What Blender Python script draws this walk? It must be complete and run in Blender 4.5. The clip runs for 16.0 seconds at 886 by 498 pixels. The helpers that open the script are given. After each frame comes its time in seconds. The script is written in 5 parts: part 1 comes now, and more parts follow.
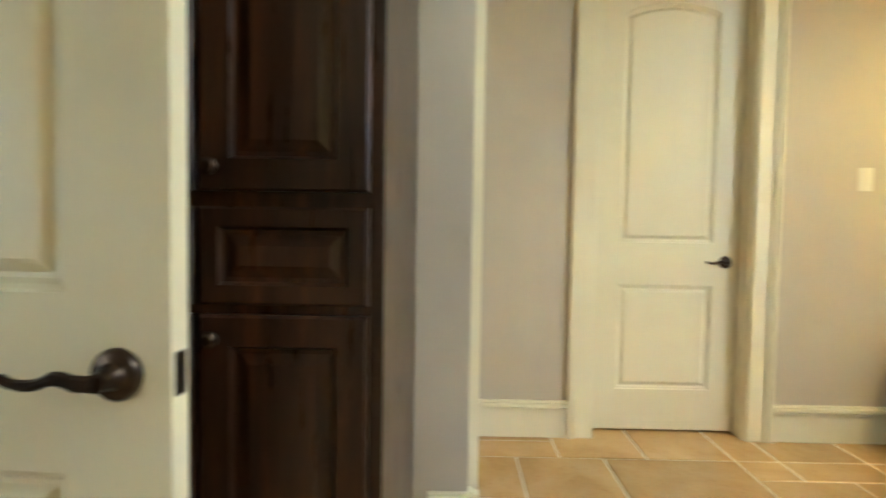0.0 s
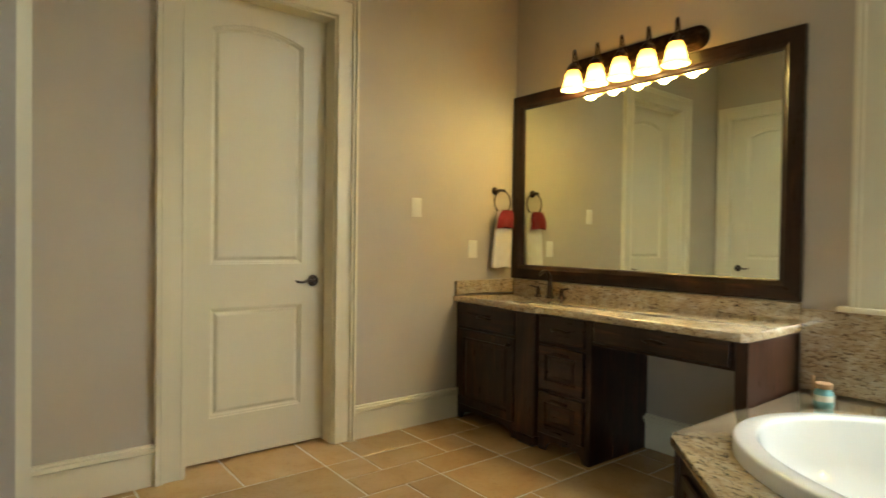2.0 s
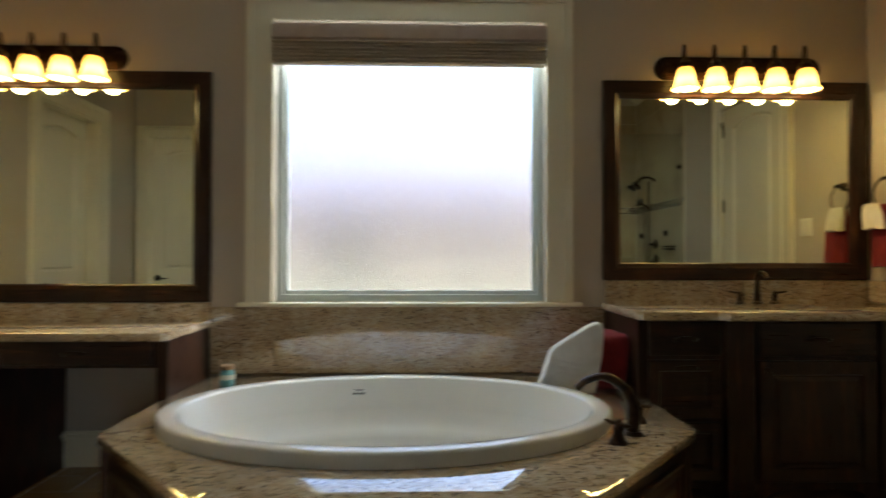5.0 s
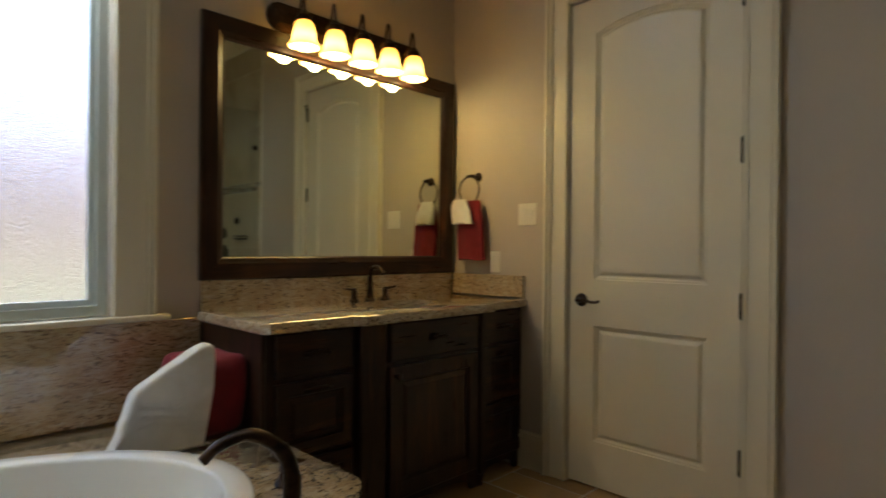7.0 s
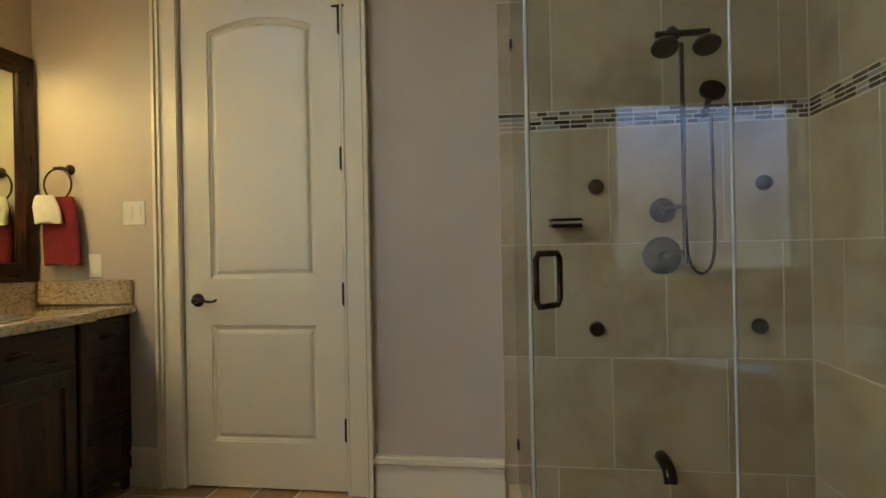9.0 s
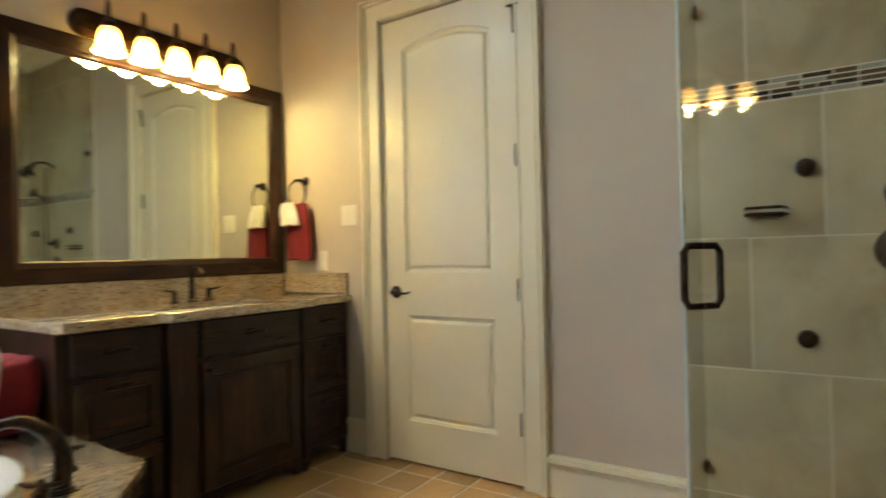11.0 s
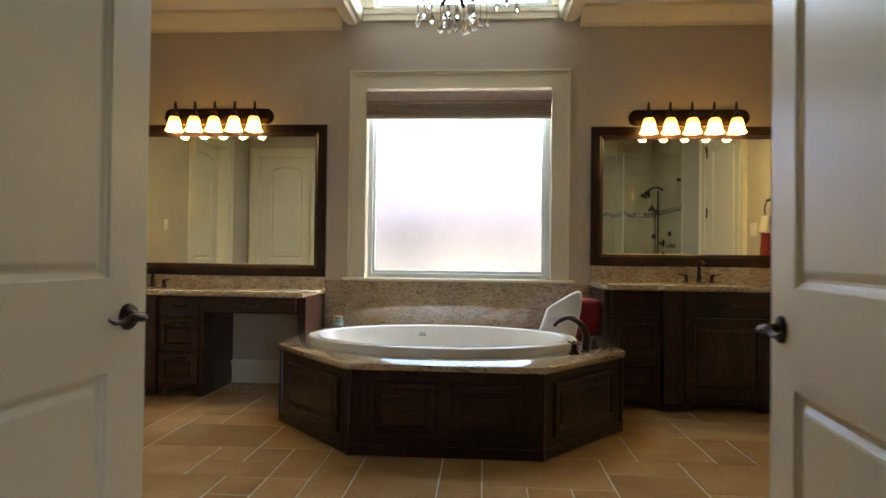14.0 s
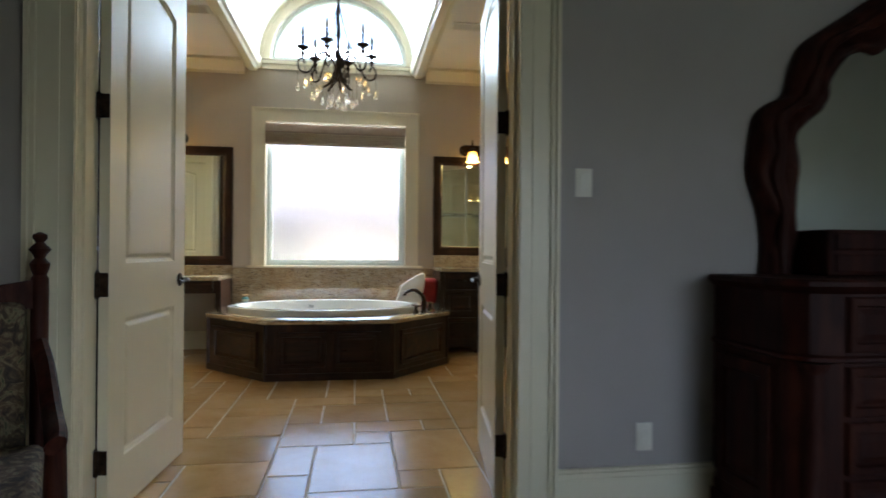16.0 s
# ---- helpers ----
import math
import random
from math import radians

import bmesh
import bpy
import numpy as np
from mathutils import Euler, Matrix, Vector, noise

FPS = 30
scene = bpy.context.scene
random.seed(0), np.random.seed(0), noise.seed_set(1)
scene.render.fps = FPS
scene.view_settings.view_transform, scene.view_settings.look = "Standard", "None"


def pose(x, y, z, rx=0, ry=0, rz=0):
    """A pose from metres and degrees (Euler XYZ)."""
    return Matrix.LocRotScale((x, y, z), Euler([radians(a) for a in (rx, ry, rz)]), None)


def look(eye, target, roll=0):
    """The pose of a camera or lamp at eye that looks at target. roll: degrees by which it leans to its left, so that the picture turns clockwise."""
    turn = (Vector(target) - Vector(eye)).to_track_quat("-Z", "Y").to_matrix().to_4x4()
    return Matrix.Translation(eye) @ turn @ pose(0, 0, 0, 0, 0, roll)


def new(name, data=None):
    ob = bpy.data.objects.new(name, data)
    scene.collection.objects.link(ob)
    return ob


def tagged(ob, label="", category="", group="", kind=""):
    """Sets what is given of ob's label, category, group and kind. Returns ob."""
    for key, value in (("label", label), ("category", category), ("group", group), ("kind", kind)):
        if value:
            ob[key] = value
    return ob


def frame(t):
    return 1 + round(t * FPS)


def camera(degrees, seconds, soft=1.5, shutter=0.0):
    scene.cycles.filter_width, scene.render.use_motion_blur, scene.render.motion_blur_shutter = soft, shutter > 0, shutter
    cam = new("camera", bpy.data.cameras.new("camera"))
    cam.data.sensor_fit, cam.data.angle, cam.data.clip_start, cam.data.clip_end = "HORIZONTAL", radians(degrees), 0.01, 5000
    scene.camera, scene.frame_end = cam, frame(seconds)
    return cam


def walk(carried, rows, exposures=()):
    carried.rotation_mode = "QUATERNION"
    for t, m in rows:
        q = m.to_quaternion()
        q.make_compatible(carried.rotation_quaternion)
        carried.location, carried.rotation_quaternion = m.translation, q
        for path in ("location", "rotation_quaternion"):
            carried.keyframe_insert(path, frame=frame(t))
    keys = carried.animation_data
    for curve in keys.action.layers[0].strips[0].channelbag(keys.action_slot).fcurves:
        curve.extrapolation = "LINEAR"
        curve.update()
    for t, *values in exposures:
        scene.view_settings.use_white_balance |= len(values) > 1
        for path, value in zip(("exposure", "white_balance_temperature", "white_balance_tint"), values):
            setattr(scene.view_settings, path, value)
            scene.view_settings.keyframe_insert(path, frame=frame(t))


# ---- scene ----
cam = camera(75.0, 16.0, shutter=0.5)
PATH = [
    (0, (0.096, -3.023, 1.137), (-1.901, -3.049, 1.042), 0.9),
    (0.5, (0.075, -2.955, 1.141), (-1.88, -2.542, 1.053), 1.1),
    (1, (0.043, -2.949, 1.145), (-1.79, -2.152, 1.081), 1.2),
    (1.5, (0.045, -2.959, 1.177), (-1.674, -1.94, 1.127), 0.8),
    (2, (0.05, -3.002, 1.186), (-1.525, -1.769, 1.154), 0.8),
    (2.5, (0.068, -3.147, 1.202), (-1.307, -1.695, 1.183), 0.8),
    (3, (0.035, -3.289, 1.17), (-1.054, -1.611, 1.174), 0.9),
    (3.5, (0.028, -3.384, 1.181), (-0.711, -1.526, 1.2), 0.6),
    (4, (0.052, -3.442, 1.198), (-0.434, -1.502, 1.215), 0.3),
    (4.5, (0.11, -3.417, 1.198), (-0.138, -1.432, 1.215), 0.2),
    (5, (0.186, -3.297, 1.176), (0.236, -1.297, 1.202), 0.1),
    (5.2, (0.228, -3.187, 1.173), (0.434, -1.198, 1.202), -0.1),
    (7.3, (0.135, -2.376, 1.199), (1.734, -1.175, 1.191), -0.1),
    (7.5, (0.094, -2.345, 1.208), (1.795, -1.294, 1.198), -0.7),
    (8, (-0.005, -2.432, 1.15), (1.852, -1.694, 1.176), -0.5),
    (8.5, (0.011, -2.494, 1.162), (1.972, -2.103, 1.175), -1.0),
    (8.7, (0.037, -2.512, 1.166), (2.016, -2.228, 1.167), -1.1),
    (11, (0.218, -2.893, 1.134), (1.886, -1.79, 1.155), -1.2),
    (11.5, (0.152, -3.181, 1.124), (1.408, -1.625, 1.16), -0.6),
    (12, (0.113, -3.54, 1.102), (0.891, -1.699, 1.145), 0.1),
    (12.5, (0.063, -3.843, 1.113), (0.388, -1.87, 1.155), 0.3),
    (13, (0.081, -4.102, 1.119), (0.064, -2.102, 1.156), 0.8),
    (13.5, (0.214, -4.451, 1.113), (0.08, -2.455, 1.136), 0.8),
    (14, (0.29, -4.857, 1.104), (0.156, -2.862, 1.129), 0.7),
    (14.5, (0.359, -5.269, 1.121), (0.246, -3.272, 1.14), 0.7),
    (15, (0.35, -5.756, 1.127), (0.336, -3.756, 1.144), 0.5),
    (15.5, (0.362, -6.225, 1.105), (0.432, -4.227, 1.119), 0.5),
    (16, (0.305, -6.641, 1.109), (0.603, -4.664, 1.111), 0.5),
]
EXPOSURE = [(0, 3.75, 5700, -12), (0.5, 3.5, 5950, -10), (1, 3.35, 6050, -11), (2, 3.0, 6100, -9), (3.5, 2.45, 5700, -5), (5, 2.0, 5650, -2), (7.5, 1.9, 5700, 2), (8, 2.15, 5650, 0), (8.5, 2.4, 5500, -1), (11, 3.25, 5450, -4), (12, 2.8, 5600, 1), (12.5, 2.6, 5700, 2), (14.5, 2.7, 5650, 4), (16, 2.85, 5400, -2)]
walk(cam, [(t, look(eye, aim, roll)) for t, eye, aim, roll in PATH], EXPOSURE)

# ---- world and sun ----
world = bpy.data.worlds.new("world")
scene.world = world
world.use_nodes = True
_n, _l = world.node_tree.nodes, world.node_tree.links
sky = _n.new("ShaderNodeTexSky")
sky.sky_type = "NISHITA"
sky.sun_disc = False
sky.sun_elevation, sky.sun_rotation = radians(41), radians(97)
sky.air_density, sky.dust_density, sky.ozone_density = 0.5, 8.0, 0.3
_l.new(sky.outputs[0], _n["Background"].inputs[0])
_n["Background"].inputs[1].default_value = 0.46
sun = new("sun", bpy.data.lights.new("sun", "SUN"))
sun.data.energy, sun.data.angle, sun.data.color = 2.2, radians(0.6), (1, 0.95, 0.87)
sun.matrix_basis = look((25, -3, 22), (0, 0, 0))

# added area lamps at the window openings, standing in for sky light
# the first is a thin strip hidden behind the raised blind
for at_, aim_, wide, high, watts in (((0.083, 0.04, 2.415), (0.083, -1.4, 0.2), 1.46, 0.08, 3.2), ((0.08, 0.03, 3.52), (0.08, -3.0, 2.2), 1.1, 0.5, 4.8), ((3.2, -9.62, 1.55), (3.0, -4.3, 1.0), 1.9, 1.4, 1.5)):
    day = new("daylight_stand_in", bpy.data.lights.new("daylight_stand_in", "AREA"))
    day.data.shape, day.data.size, day.data.size_y, day.data.energy, day.data.color = "RECTANGLE", wide, high, watts, (0.93, 0.96, 1.0)
    day.matrix_basis = look(at_, aim_)

# ---- mesh helpers ----
ORIGIN = {}


def finish(name, bm, mat, smooth=35):
    bmesh.ops.recalc_face_normals(bm, faces=bm.faces)
    me = bpy.data.meshes.new(name)
    bm.to_mesh(me)
    bm.free()
    if smooth:
        me.polygons.foreach_set("use_smooth", [True] * len(me.polygons))
        me.set_sharp_from_angle(angle=radians(smooth))
    me.materials.append(mat)
    return me


def thing(name, label, category, at=(0, 0, 0), group=""):
    """An Empty at the base of a thing; its parts are built in world places."""
    ob = new(name)
    ob.empty_display_size = 0.05
    ob.matrix_basis = Matrix.Translation(at)
    ORIGIN[ob.name] = Matrix.Translation(at).inverted()
    return tagged(ob, label, category, group)


def part(name, bm, mat, parent, label="", smooth=35):
    ob = new(name, finish(name, bm, mat, smooth))
    ob.parent = parent
    if parent.name in ORIGIN:
        ob.matrix_parent_inverse = ORIGIN[parent.name]
    return tagged(ob, label)


def single(name, bm, mat, label, category, group="", smooth=35):
    return tagged(new(name, finish(name, bm, mat, smooth)), label, category, group)


def struct(name, bm, mat, label="", category="", smooth=35):
    return tagged(new(name, finish(name, bm, mat, smooth)), label, category, "", "structure")


def B():
    return bmesh.new()


def bx(bm, x0, x1, y0, y1, z0, z1, bev=0.0, seg=1):
    vs = [bm.verts.new((x, y, z)) for x in (x0, x1) for y in (y0, y1) for z in (z0, z1)]
    fs = [bm.faces.new([vs[i] for i in f]) for f in ((0, 1, 3, 2), (4, 6, 7, 5), (0, 4, 5, 1), (2, 3, 7, 6), (0, 2, 6, 4), (1, 5, 7, 3))]
    if bev:
        es = list({e for f in fs for e in f.edges})
        bmesh.ops.bevel(bm, geom=es, offset=bev, segments=seg, affect="EDGES", profile=0.5)
    return bm


def box(x0, x1, y0, y1, z0, z1, bev=0.0, seg=1):
    return bx(B(), x0, x1, y0, y1, z0, z1, bev, seg)


def moved(bm, m):
    bmesh.ops.transform(bm, matrix=m, verts=bm.verts)
    return bm


def prism(bm, pts, axis, a, b):
    """A polygon pushed along one axis: x takes (y, z), y takes (x, z), z takes (x, y)."""
    put = {"x": lambda u, v, w: (w, u, v), "y": lambda u, v, w: (u, w, v), "z": lambda u, v, w: (u, v, w)}[axis]
    lo = [bm.verts.new(put(u, v, a)) for u, v in pts]
    hi = [bm.verts.new(put(u, v, b)) for u, v in pts]
    n = len(pts)
    bm.faces.new(lo)
    bm.faces.new(hi[::-1])
    for i in range(n):
        bm.faces.new((lo[i], lo[(i + 1) % n], hi[(i + 1) % n], hi[i]))
    return bm


def loft(bm, loops, closed=False, caps=True):
    """Skin over loops of equal length."""
    rows = [[bm.verts.new(p) for p in lp] for lp in loops]
    n = len(rows[0])
    for a, b in zip(rows, rows[1:] + (rows[:1] if closed else [])):
        for i in range(n):
            bm.faces.new((a[i], a[(i + 1) % n], b[(i + 1) % n], b[i]))
    if caps and not closed:
        bm.faces.new(rows[0])
        bm.faces.new(rows[-1][::-1])
    return bm


def lathe(bm, prof, seg=20, at=(0, 0, 0), axis="z", caps=True):
    ax = {"z": Matrix.Identity(3), "x": Matrix(((0, 0, 1), (0, 1, 0), (-1, 0, 0))), "y": Matrix(((1, 0, 0), (0, 0, 1), (0, -1, 0)))}[axis]
    loops = []
    for r, z in prof:
        loops.append([Vector(at) + ax @ Vector((max(r, 1e-4) * math.cos(2 * math.pi * k / seg), max(r, 1e-4) * math.sin(2 * math.pi * k / seg), z)) for k in range(seg)])
    return loft(bm, loops, caps=caps)


def spline(pts, n=8):
    """Catmull-Rom through points."""
    P = [Vector(p) for p in pts]
    P = [2 * P[0] - P[1]] + P + [2 * P[-1] - P[-2]]
    out = []
    for i in range(1, len(P) - 2):
        a, b, c, d = P[i - 1:i + 3]
        for k in range(n):
            t = k / n
            out.append(0.5 * ((2 * b) + (c - a) * t + (2 * a - 5 * b + 4 * c - d) * t * t + (3 * b - a - 3 * c + d) * t ** 3))
    return out + [P[-2]]


def tube(bm, pts, r, seg=8, flat=1.0):
    """A round bar along points; r is a number or one for each point."""
    P = [Vector(p) for p in pts]
    rs = r if isinstance(r, (list, tuple)) else [r] * len(P)
    side = None
    loops = []
    for i, p in enumerate(P):
        d = (P[min(i + 1, len(P) - 1)] - P[max(i - 1, 0)]).normalized()
        if side is None:
            side = d.orthogonal().normalized()
        side = (side - d * side.dot(d)).normalized()
        up = d.cross(side)
        loops.append([p + rs[i] * (math.cos(2 * math.pi * k / seg) * side + flat * math.sin(2 * math.pi * k / seg) * up) for k in range(seg)])
    return loft(bm, loops)


def ring(bm, at, R, r, axis="y", seg=28, ts=8):
    loops = []
    for i in range(seg):
        a = 2 * math.pi * i / seg
        lp = []
        for k in range(ts):
            b = 2 * math.pi * k / ts
            u, v, w = (R + r * math.cos(b)) * math.cos(a), (R + r * math.cos(b)) * math.sin(a), r * math.sin(b)
            lp.append(Vector(at) + Vector({"y": (u, w, v), "x": (w, u, v), "z": (u, v, w)}[axis]))
        loops.append(lp)
    return loft(bm, loops, closed=True)


def plate(bm, outer, holes, z0, z1):
    """A slab with holes, outline and holes given as (x, y)."""
    es = []
    for lp in [outer] + holes:
        vs = [bm.verts.new((x, y, z1)) for x, y in lp]
        es += [bm.edges.new((vs[i], vs[(i + 1) % len(vs)])) for i in range(len(vs))]
    fs = [g for g in bmesh.ops.triangle_fill(bm, edges=es, use_beauty=True)["geom"] if isinstance(g, bmesh.types.BMFace)]
    new_ = bmesh.ops.extrude_face_region(bm, geom=fs)["geom"]
    bmesh.ops.translate(bm, vec=(0, 0, z0 - z1), verts=[g for g in new_ if isinstance(g, bmesh.types.BMVert)])
    return bm


# ---- materials ----
def mat(name, base, rough=0.5, metal=0.0, **kw):
    m = bpy.data.materials.new(name)
    m.use_nodes = True
    b = m.node_tree.nodes["Principled BSDF"]
    b.inputs["Base Color"].default_value = (*base, 1)
    b.inputs["Roughness"].default_value = rough
    b.inputs["Metallic"].default_value = metal
    for k, v in kw.items():
        b.inputs[k.replace("_", " ")].default_value = v
    return m


def nd(m, kind, **kw):
    n = m.node_tree.nodes.new(kind)
    for k, v in kw.items():
        n.inputs[k.replace("_", " ")].default_value = v
    return n


def coords(m, scale=(1, 1, 1)):
    t = m.node_tree.nodes.new("ShaderNodeTexCoord")
    mp = nd(m, "ShaderNodeMapping", Scale=scale)
    m.node_tree.links.new(t.outputs["Object"], mp.inputs[0])
    return mp.outputs[0]


def noise_tex(m, vec, scale, detail=4, rough=0.55, dist=0.0):
    n = nd(m, "ShaderNodeTexNoise", Scale=scale, Detail=detail, Roughness=rough, Distortion=dist)
    m.node_tree.links.new(vec, n.inputs["Vector"])
    return n.outputs["Fac"]


def ramp(m, fac, stops):
    r = m.node_tree.nodes.new("ShaderNodeValToRGB")
    e = r.color_ramp.elements
    while len(e) < len(stops):
        e.new(0.5)
    for k, (p, c) in zip(e, stops):
        k.position, k.color = p, (*c, 1)
    m.node_tree.links.new(fac, r.inputs[0])
    return r.outputs[0]


def mix(m, kind, fac, a, b):
    n = m.node_tree.nodes.new("ShaderNodeMix")
    n.data_type, n.blend_type = "RGBA", kind
    for v, s in ((fac, 0), (a, 6), (b, 7)):
        if isinstance(v, (float, int)):
            n.inputs[s].default_value = v
        elif isinstance(v, tuple):
            n.inputs[s].default_value = (*v, 1)
        else:
            m.node_tree.links.new(v, n.inputs[s])
    return n.outputs[2]


def setc(m, col):
    m.node_tree.links.new(col, m.node_tree.nodes["Principled BSDF"].inputs["Base Color"])


def rough_from(m, fac, lo, hi):
    r = nd(m, "ShaderNodeMapRange", To_Min=lo, To_Max=hi)
    m.node_tree.links.new(fac, r.inputs[0])
    m.node_tree.links.new(r.outputs[0], m.node_tree.nodes["Principled BSDF"].inputs["Roughness"])


def bump(m, fac, strength, dist):
    b = nd(m, "ShaderNodeBump", Strength=strength, Distance=dist)
    m.node_tree.links.new(fac, b.inputs["Height"])
    m.node_tree.links.new(b.outputs[0], m.node_tree.nodes["Principled BSDF"].inputs["Normal"])


def paint(name, col, rough, tex=0.25, vary=0.06):
    m = mat(name, col, rough)
    v = coords(m)
    big = noise_tex(m, v, 1.3, 3)
    fine = noise_tex(m, v, 160, 3)
    lo, hi = tuple(c * (1 - vary) for c in col), tuple(c * (1 + vary) for c in col)
    setc(m, ramp(m, big, [(0.3, lo), (0.7, hi)]))
    rough_from(m, noise_tex(m, v, 6, 4), rough - 0.06, rough + 0.08)
    bump(m, fine, tex, 0.0012)
    return m


M_WALL = paint("wall_paint", (0.50, 0.432, 0.345), 0.6)
M_BEDWALL = paint("bedroom_paint", (0.375, 0.34, 0.315), 0.65)
M_TRIM = paint("trim_paint", (0.75, 0.685, 0.515), 0.36, 0.06, 0.025)
M_DOOR = paint("door_paint", (0.73, 0.665, 0.50), 0.32, 0.05, 0.03)
M_CEIL = paint("ceiling_paint", (0.76, 0.72, 0.64), 0.7)
M_PLATE = mat("switch_plastic", (0.74, 0.70, 0.6), 0.35)


def dark_wood(name, dark, mid, hot, rough=0.26, grain=(14, 14, 1.2)):
    m = mat(name, mid, rough, Specular_IOR_Level=0.36)
    v = coords(m, grain)
    g = noise_tex(m, v, 1.6, 7, 0.62, 0.9)
    v2 = coords(m, (1, 1, 0.5))
    blot = noise_tex(m, v2, 5.5, 4, 0.6, 0.4)
    c1 = ramp(m, g, [(0.28, dark), (0.55, mid), (0.8, hot)])
    c2 = ramp(m, blot, [(0.38, (0.42, 0.33, 0.28)), (0.62, (1, 1, 1))])
    setc(m, mix(m, "MULTIPLY", 0.85, c1, c2))
    rough_from(m, noise_tex(m, v, 5, 4), rough - 0.06, rough + 0.16)
    bump(m, g, 0.12, 0.002)
    return m


M_WOOD = dark_wood("stained_alder", (0.013, 0.007, 0.005), (0.043, 0.0175, 0.0092), (0.135, 0.048, 0.0185))
M_WOODX = dark_wood("stained_alder_across", (0.013, 0.007, 0.005), (0.043, 0.0175, 0.0092), (0.135, 0.048, 0.0185), grain=(1.2, 14, 14))
M_CHERRY = dark_wood("dark_cherry", (0.014, 0.004, 0.003), (0.05, 0.014, 0.008), (0.11, 0.03, 0.014), 0.5)
M_CHERRY.node_tree.nodes["Principled BSDF"].inputs["Specular IOR Level"].default_value = 0.14


def granite():
    m = mat("granite", (0.4, 0.32, 0.2), 0.05, IOR=1.85, Coat_Weight=1.0, Coat_IOR=1.8, Coat_Roughness=0.02)
    v = coords(m)
    warp = noise_tex(m, v, 9, 3)
    vw = nd(m, "ShaderNodeMapping", Scale=(0.62, 1.0, 1.75), Rotation=(0.3, 0.45, 0.35))
    m.node_tree.links.new(m.node_tree.nodes["Texture Coordinate"].outputs["Object"], vw.inputs[0])
    a = noise_tex(m, vw.outputs[0], 62, 5, 0.72, 0.6)
    b = noise_tex(m, vw.outputs[0], 26, 4, 0.6, 1.0)
    c = noise_tex(m, vw.outputs[0], 140, 2, 0.5)
    base = ramp(m, b, [(0.3, (0.40, 0.285, 0.15)), (0.5, (0.55, 0.44, 0.28)), (0.68, (0.63, 0.55, 0.41))])
    dark = ramp(m, a, [(0.36, (0.045, 0.03, 0.022)), (0.415, (0.34, 0.25, 0.17)), (0.46, (1, 1, 1))])
    col = mix(m, "MULTIPLY", 0.85, base, dark)
    col = mix(m, "MULTIPLY", 0.4, col, ramp(m, c, [(0.3, (0.25, 0.2, 0.17)), (0.42, (1, 1, 1))]))
    setc(m, mix(m, "MULTIPLY", 0.4, col, ramp(m, warp, [(0.35, (0.62, 0.52, 0.42)), (0.6, (1, 1, 1))])))
    bump(m, a, 0.012, 0.001)
    return m


M_GRANITE = granite()


def travertine(name, a, b, c, rough, per_piece=0.35):
    m = mat(name, b, rough)
    oi = m.node_tree.nodes.new("ShaderNodeObjectInfo")
    tc = m.node_tree.nodes.new("ShaderNodeNewGeometry")
    add = m.node_tree.nodes.new("ShaderNodeVectorMath")
    add.operation = "MULTIPLY_ADD"
    cmb = m.node_tree.nodes.new("ShaderNodeCombineXYZ")
    for k in range(3):
        m.node_tree.links.new(oi.outputs["Random"], cmb.inputs[k])
    m.node_tree.links.new(cmb.outputs[0], add.inputs[0])
    add.inputs[1].default_value = (37, 53, 11)
    m.node_tree.links.new(tc.outputs["Position"], add.inputs[2])
    v = add.outputs[0]
    cloud = noise_tex(m, v, 3.2, 4, 0.55, 0.6)
    pit = noise_tex(m, v, 48, 4, 0.65)
    col = ramp(m, cloud, [(0.28, a), (0.5, b), (0.74, c)])
    tone = ramp(m, oi.outputs["Random"], [(0.0, (1 - per_piece,) * 3), (0.5, (1 - per_piece * 0.35, 1 - per_piece * 0.45, 1 - per_piece * 0.6)), (1.0, (1, 1, 1))])
    col = mix(m, "MULTIPLY", 1.0, col, tone)
    setc(m, mix(m, "MULTIPLY", 0.28, col, ramp(m, pit, [(0.3, (0.55, 0.45, 0.34)), (0.46, (1, 1, 1))])))
    rough_from(m, noise_tex(m, v, 5, 4), rough - 0.04, rough + 0.08)
    bump(m, mix(m, "ADD", 0.5, cloud, pit), 0.10, 0.003)
    return m


M_FLOOR = travertine("floor_travertine", (0.44, 0.265, 0.11), (0.52, 0.335, 0.15), (0.58, 0.40, 0.205), 0.19, 0.26)
M_SHOWER = travertine("shower_travertine", (0.33, 0.26, 0.155), (0.44, 0.36, 0.23), (0.50, 0.42, 0.29), 0.3, 0.14)
M_GROUT = paint("grout", (0.6, 0.53, 0.41), 0.85, 0.5, 0.12)
M_CARPET = paint("carpet", (0.36, 0.31, 0.24), 0.95, 1.0, 0.15)
M_MOS = [mat("mosaic_brown", (0.09, 0.055, 0.035), 0.15), mat("mosaic_grey", (0.3, 0.29, 0.27), 0.12), mat("mosaic_tan", (0.42, 0.34, 0.24), 0.25), mat("mosaic_dark", (0.035, 0.028, 0.025), 0.1)]
M_PORC = mat("white_acrylic", (0.86, 0.85, 0.80), 0.12, Coat_Weight=0.4)
M_BRONZE = mat("oil_rubbed_bronze", (0.035, 0.024, 0.018), 0.32, 0.85)
_v = coords(M_BRONZE)
setc(M_BRONZE, ramp(M_BRONZE, noise_tex(M_BRONZE, _v, 30, 4), [(0.35, (0.022, 0.016, 0.013)), (0.7, (0.075, 0.045, 0.028))]))
M_MIRROR = mat("mirror_silver", (0.76, 0.80, 0.69), 0.0, 1.0)
M_ALU = paint("window_vinyl", (0.62, 0.65, 0.6), 0.4, 0.05, 0.03)
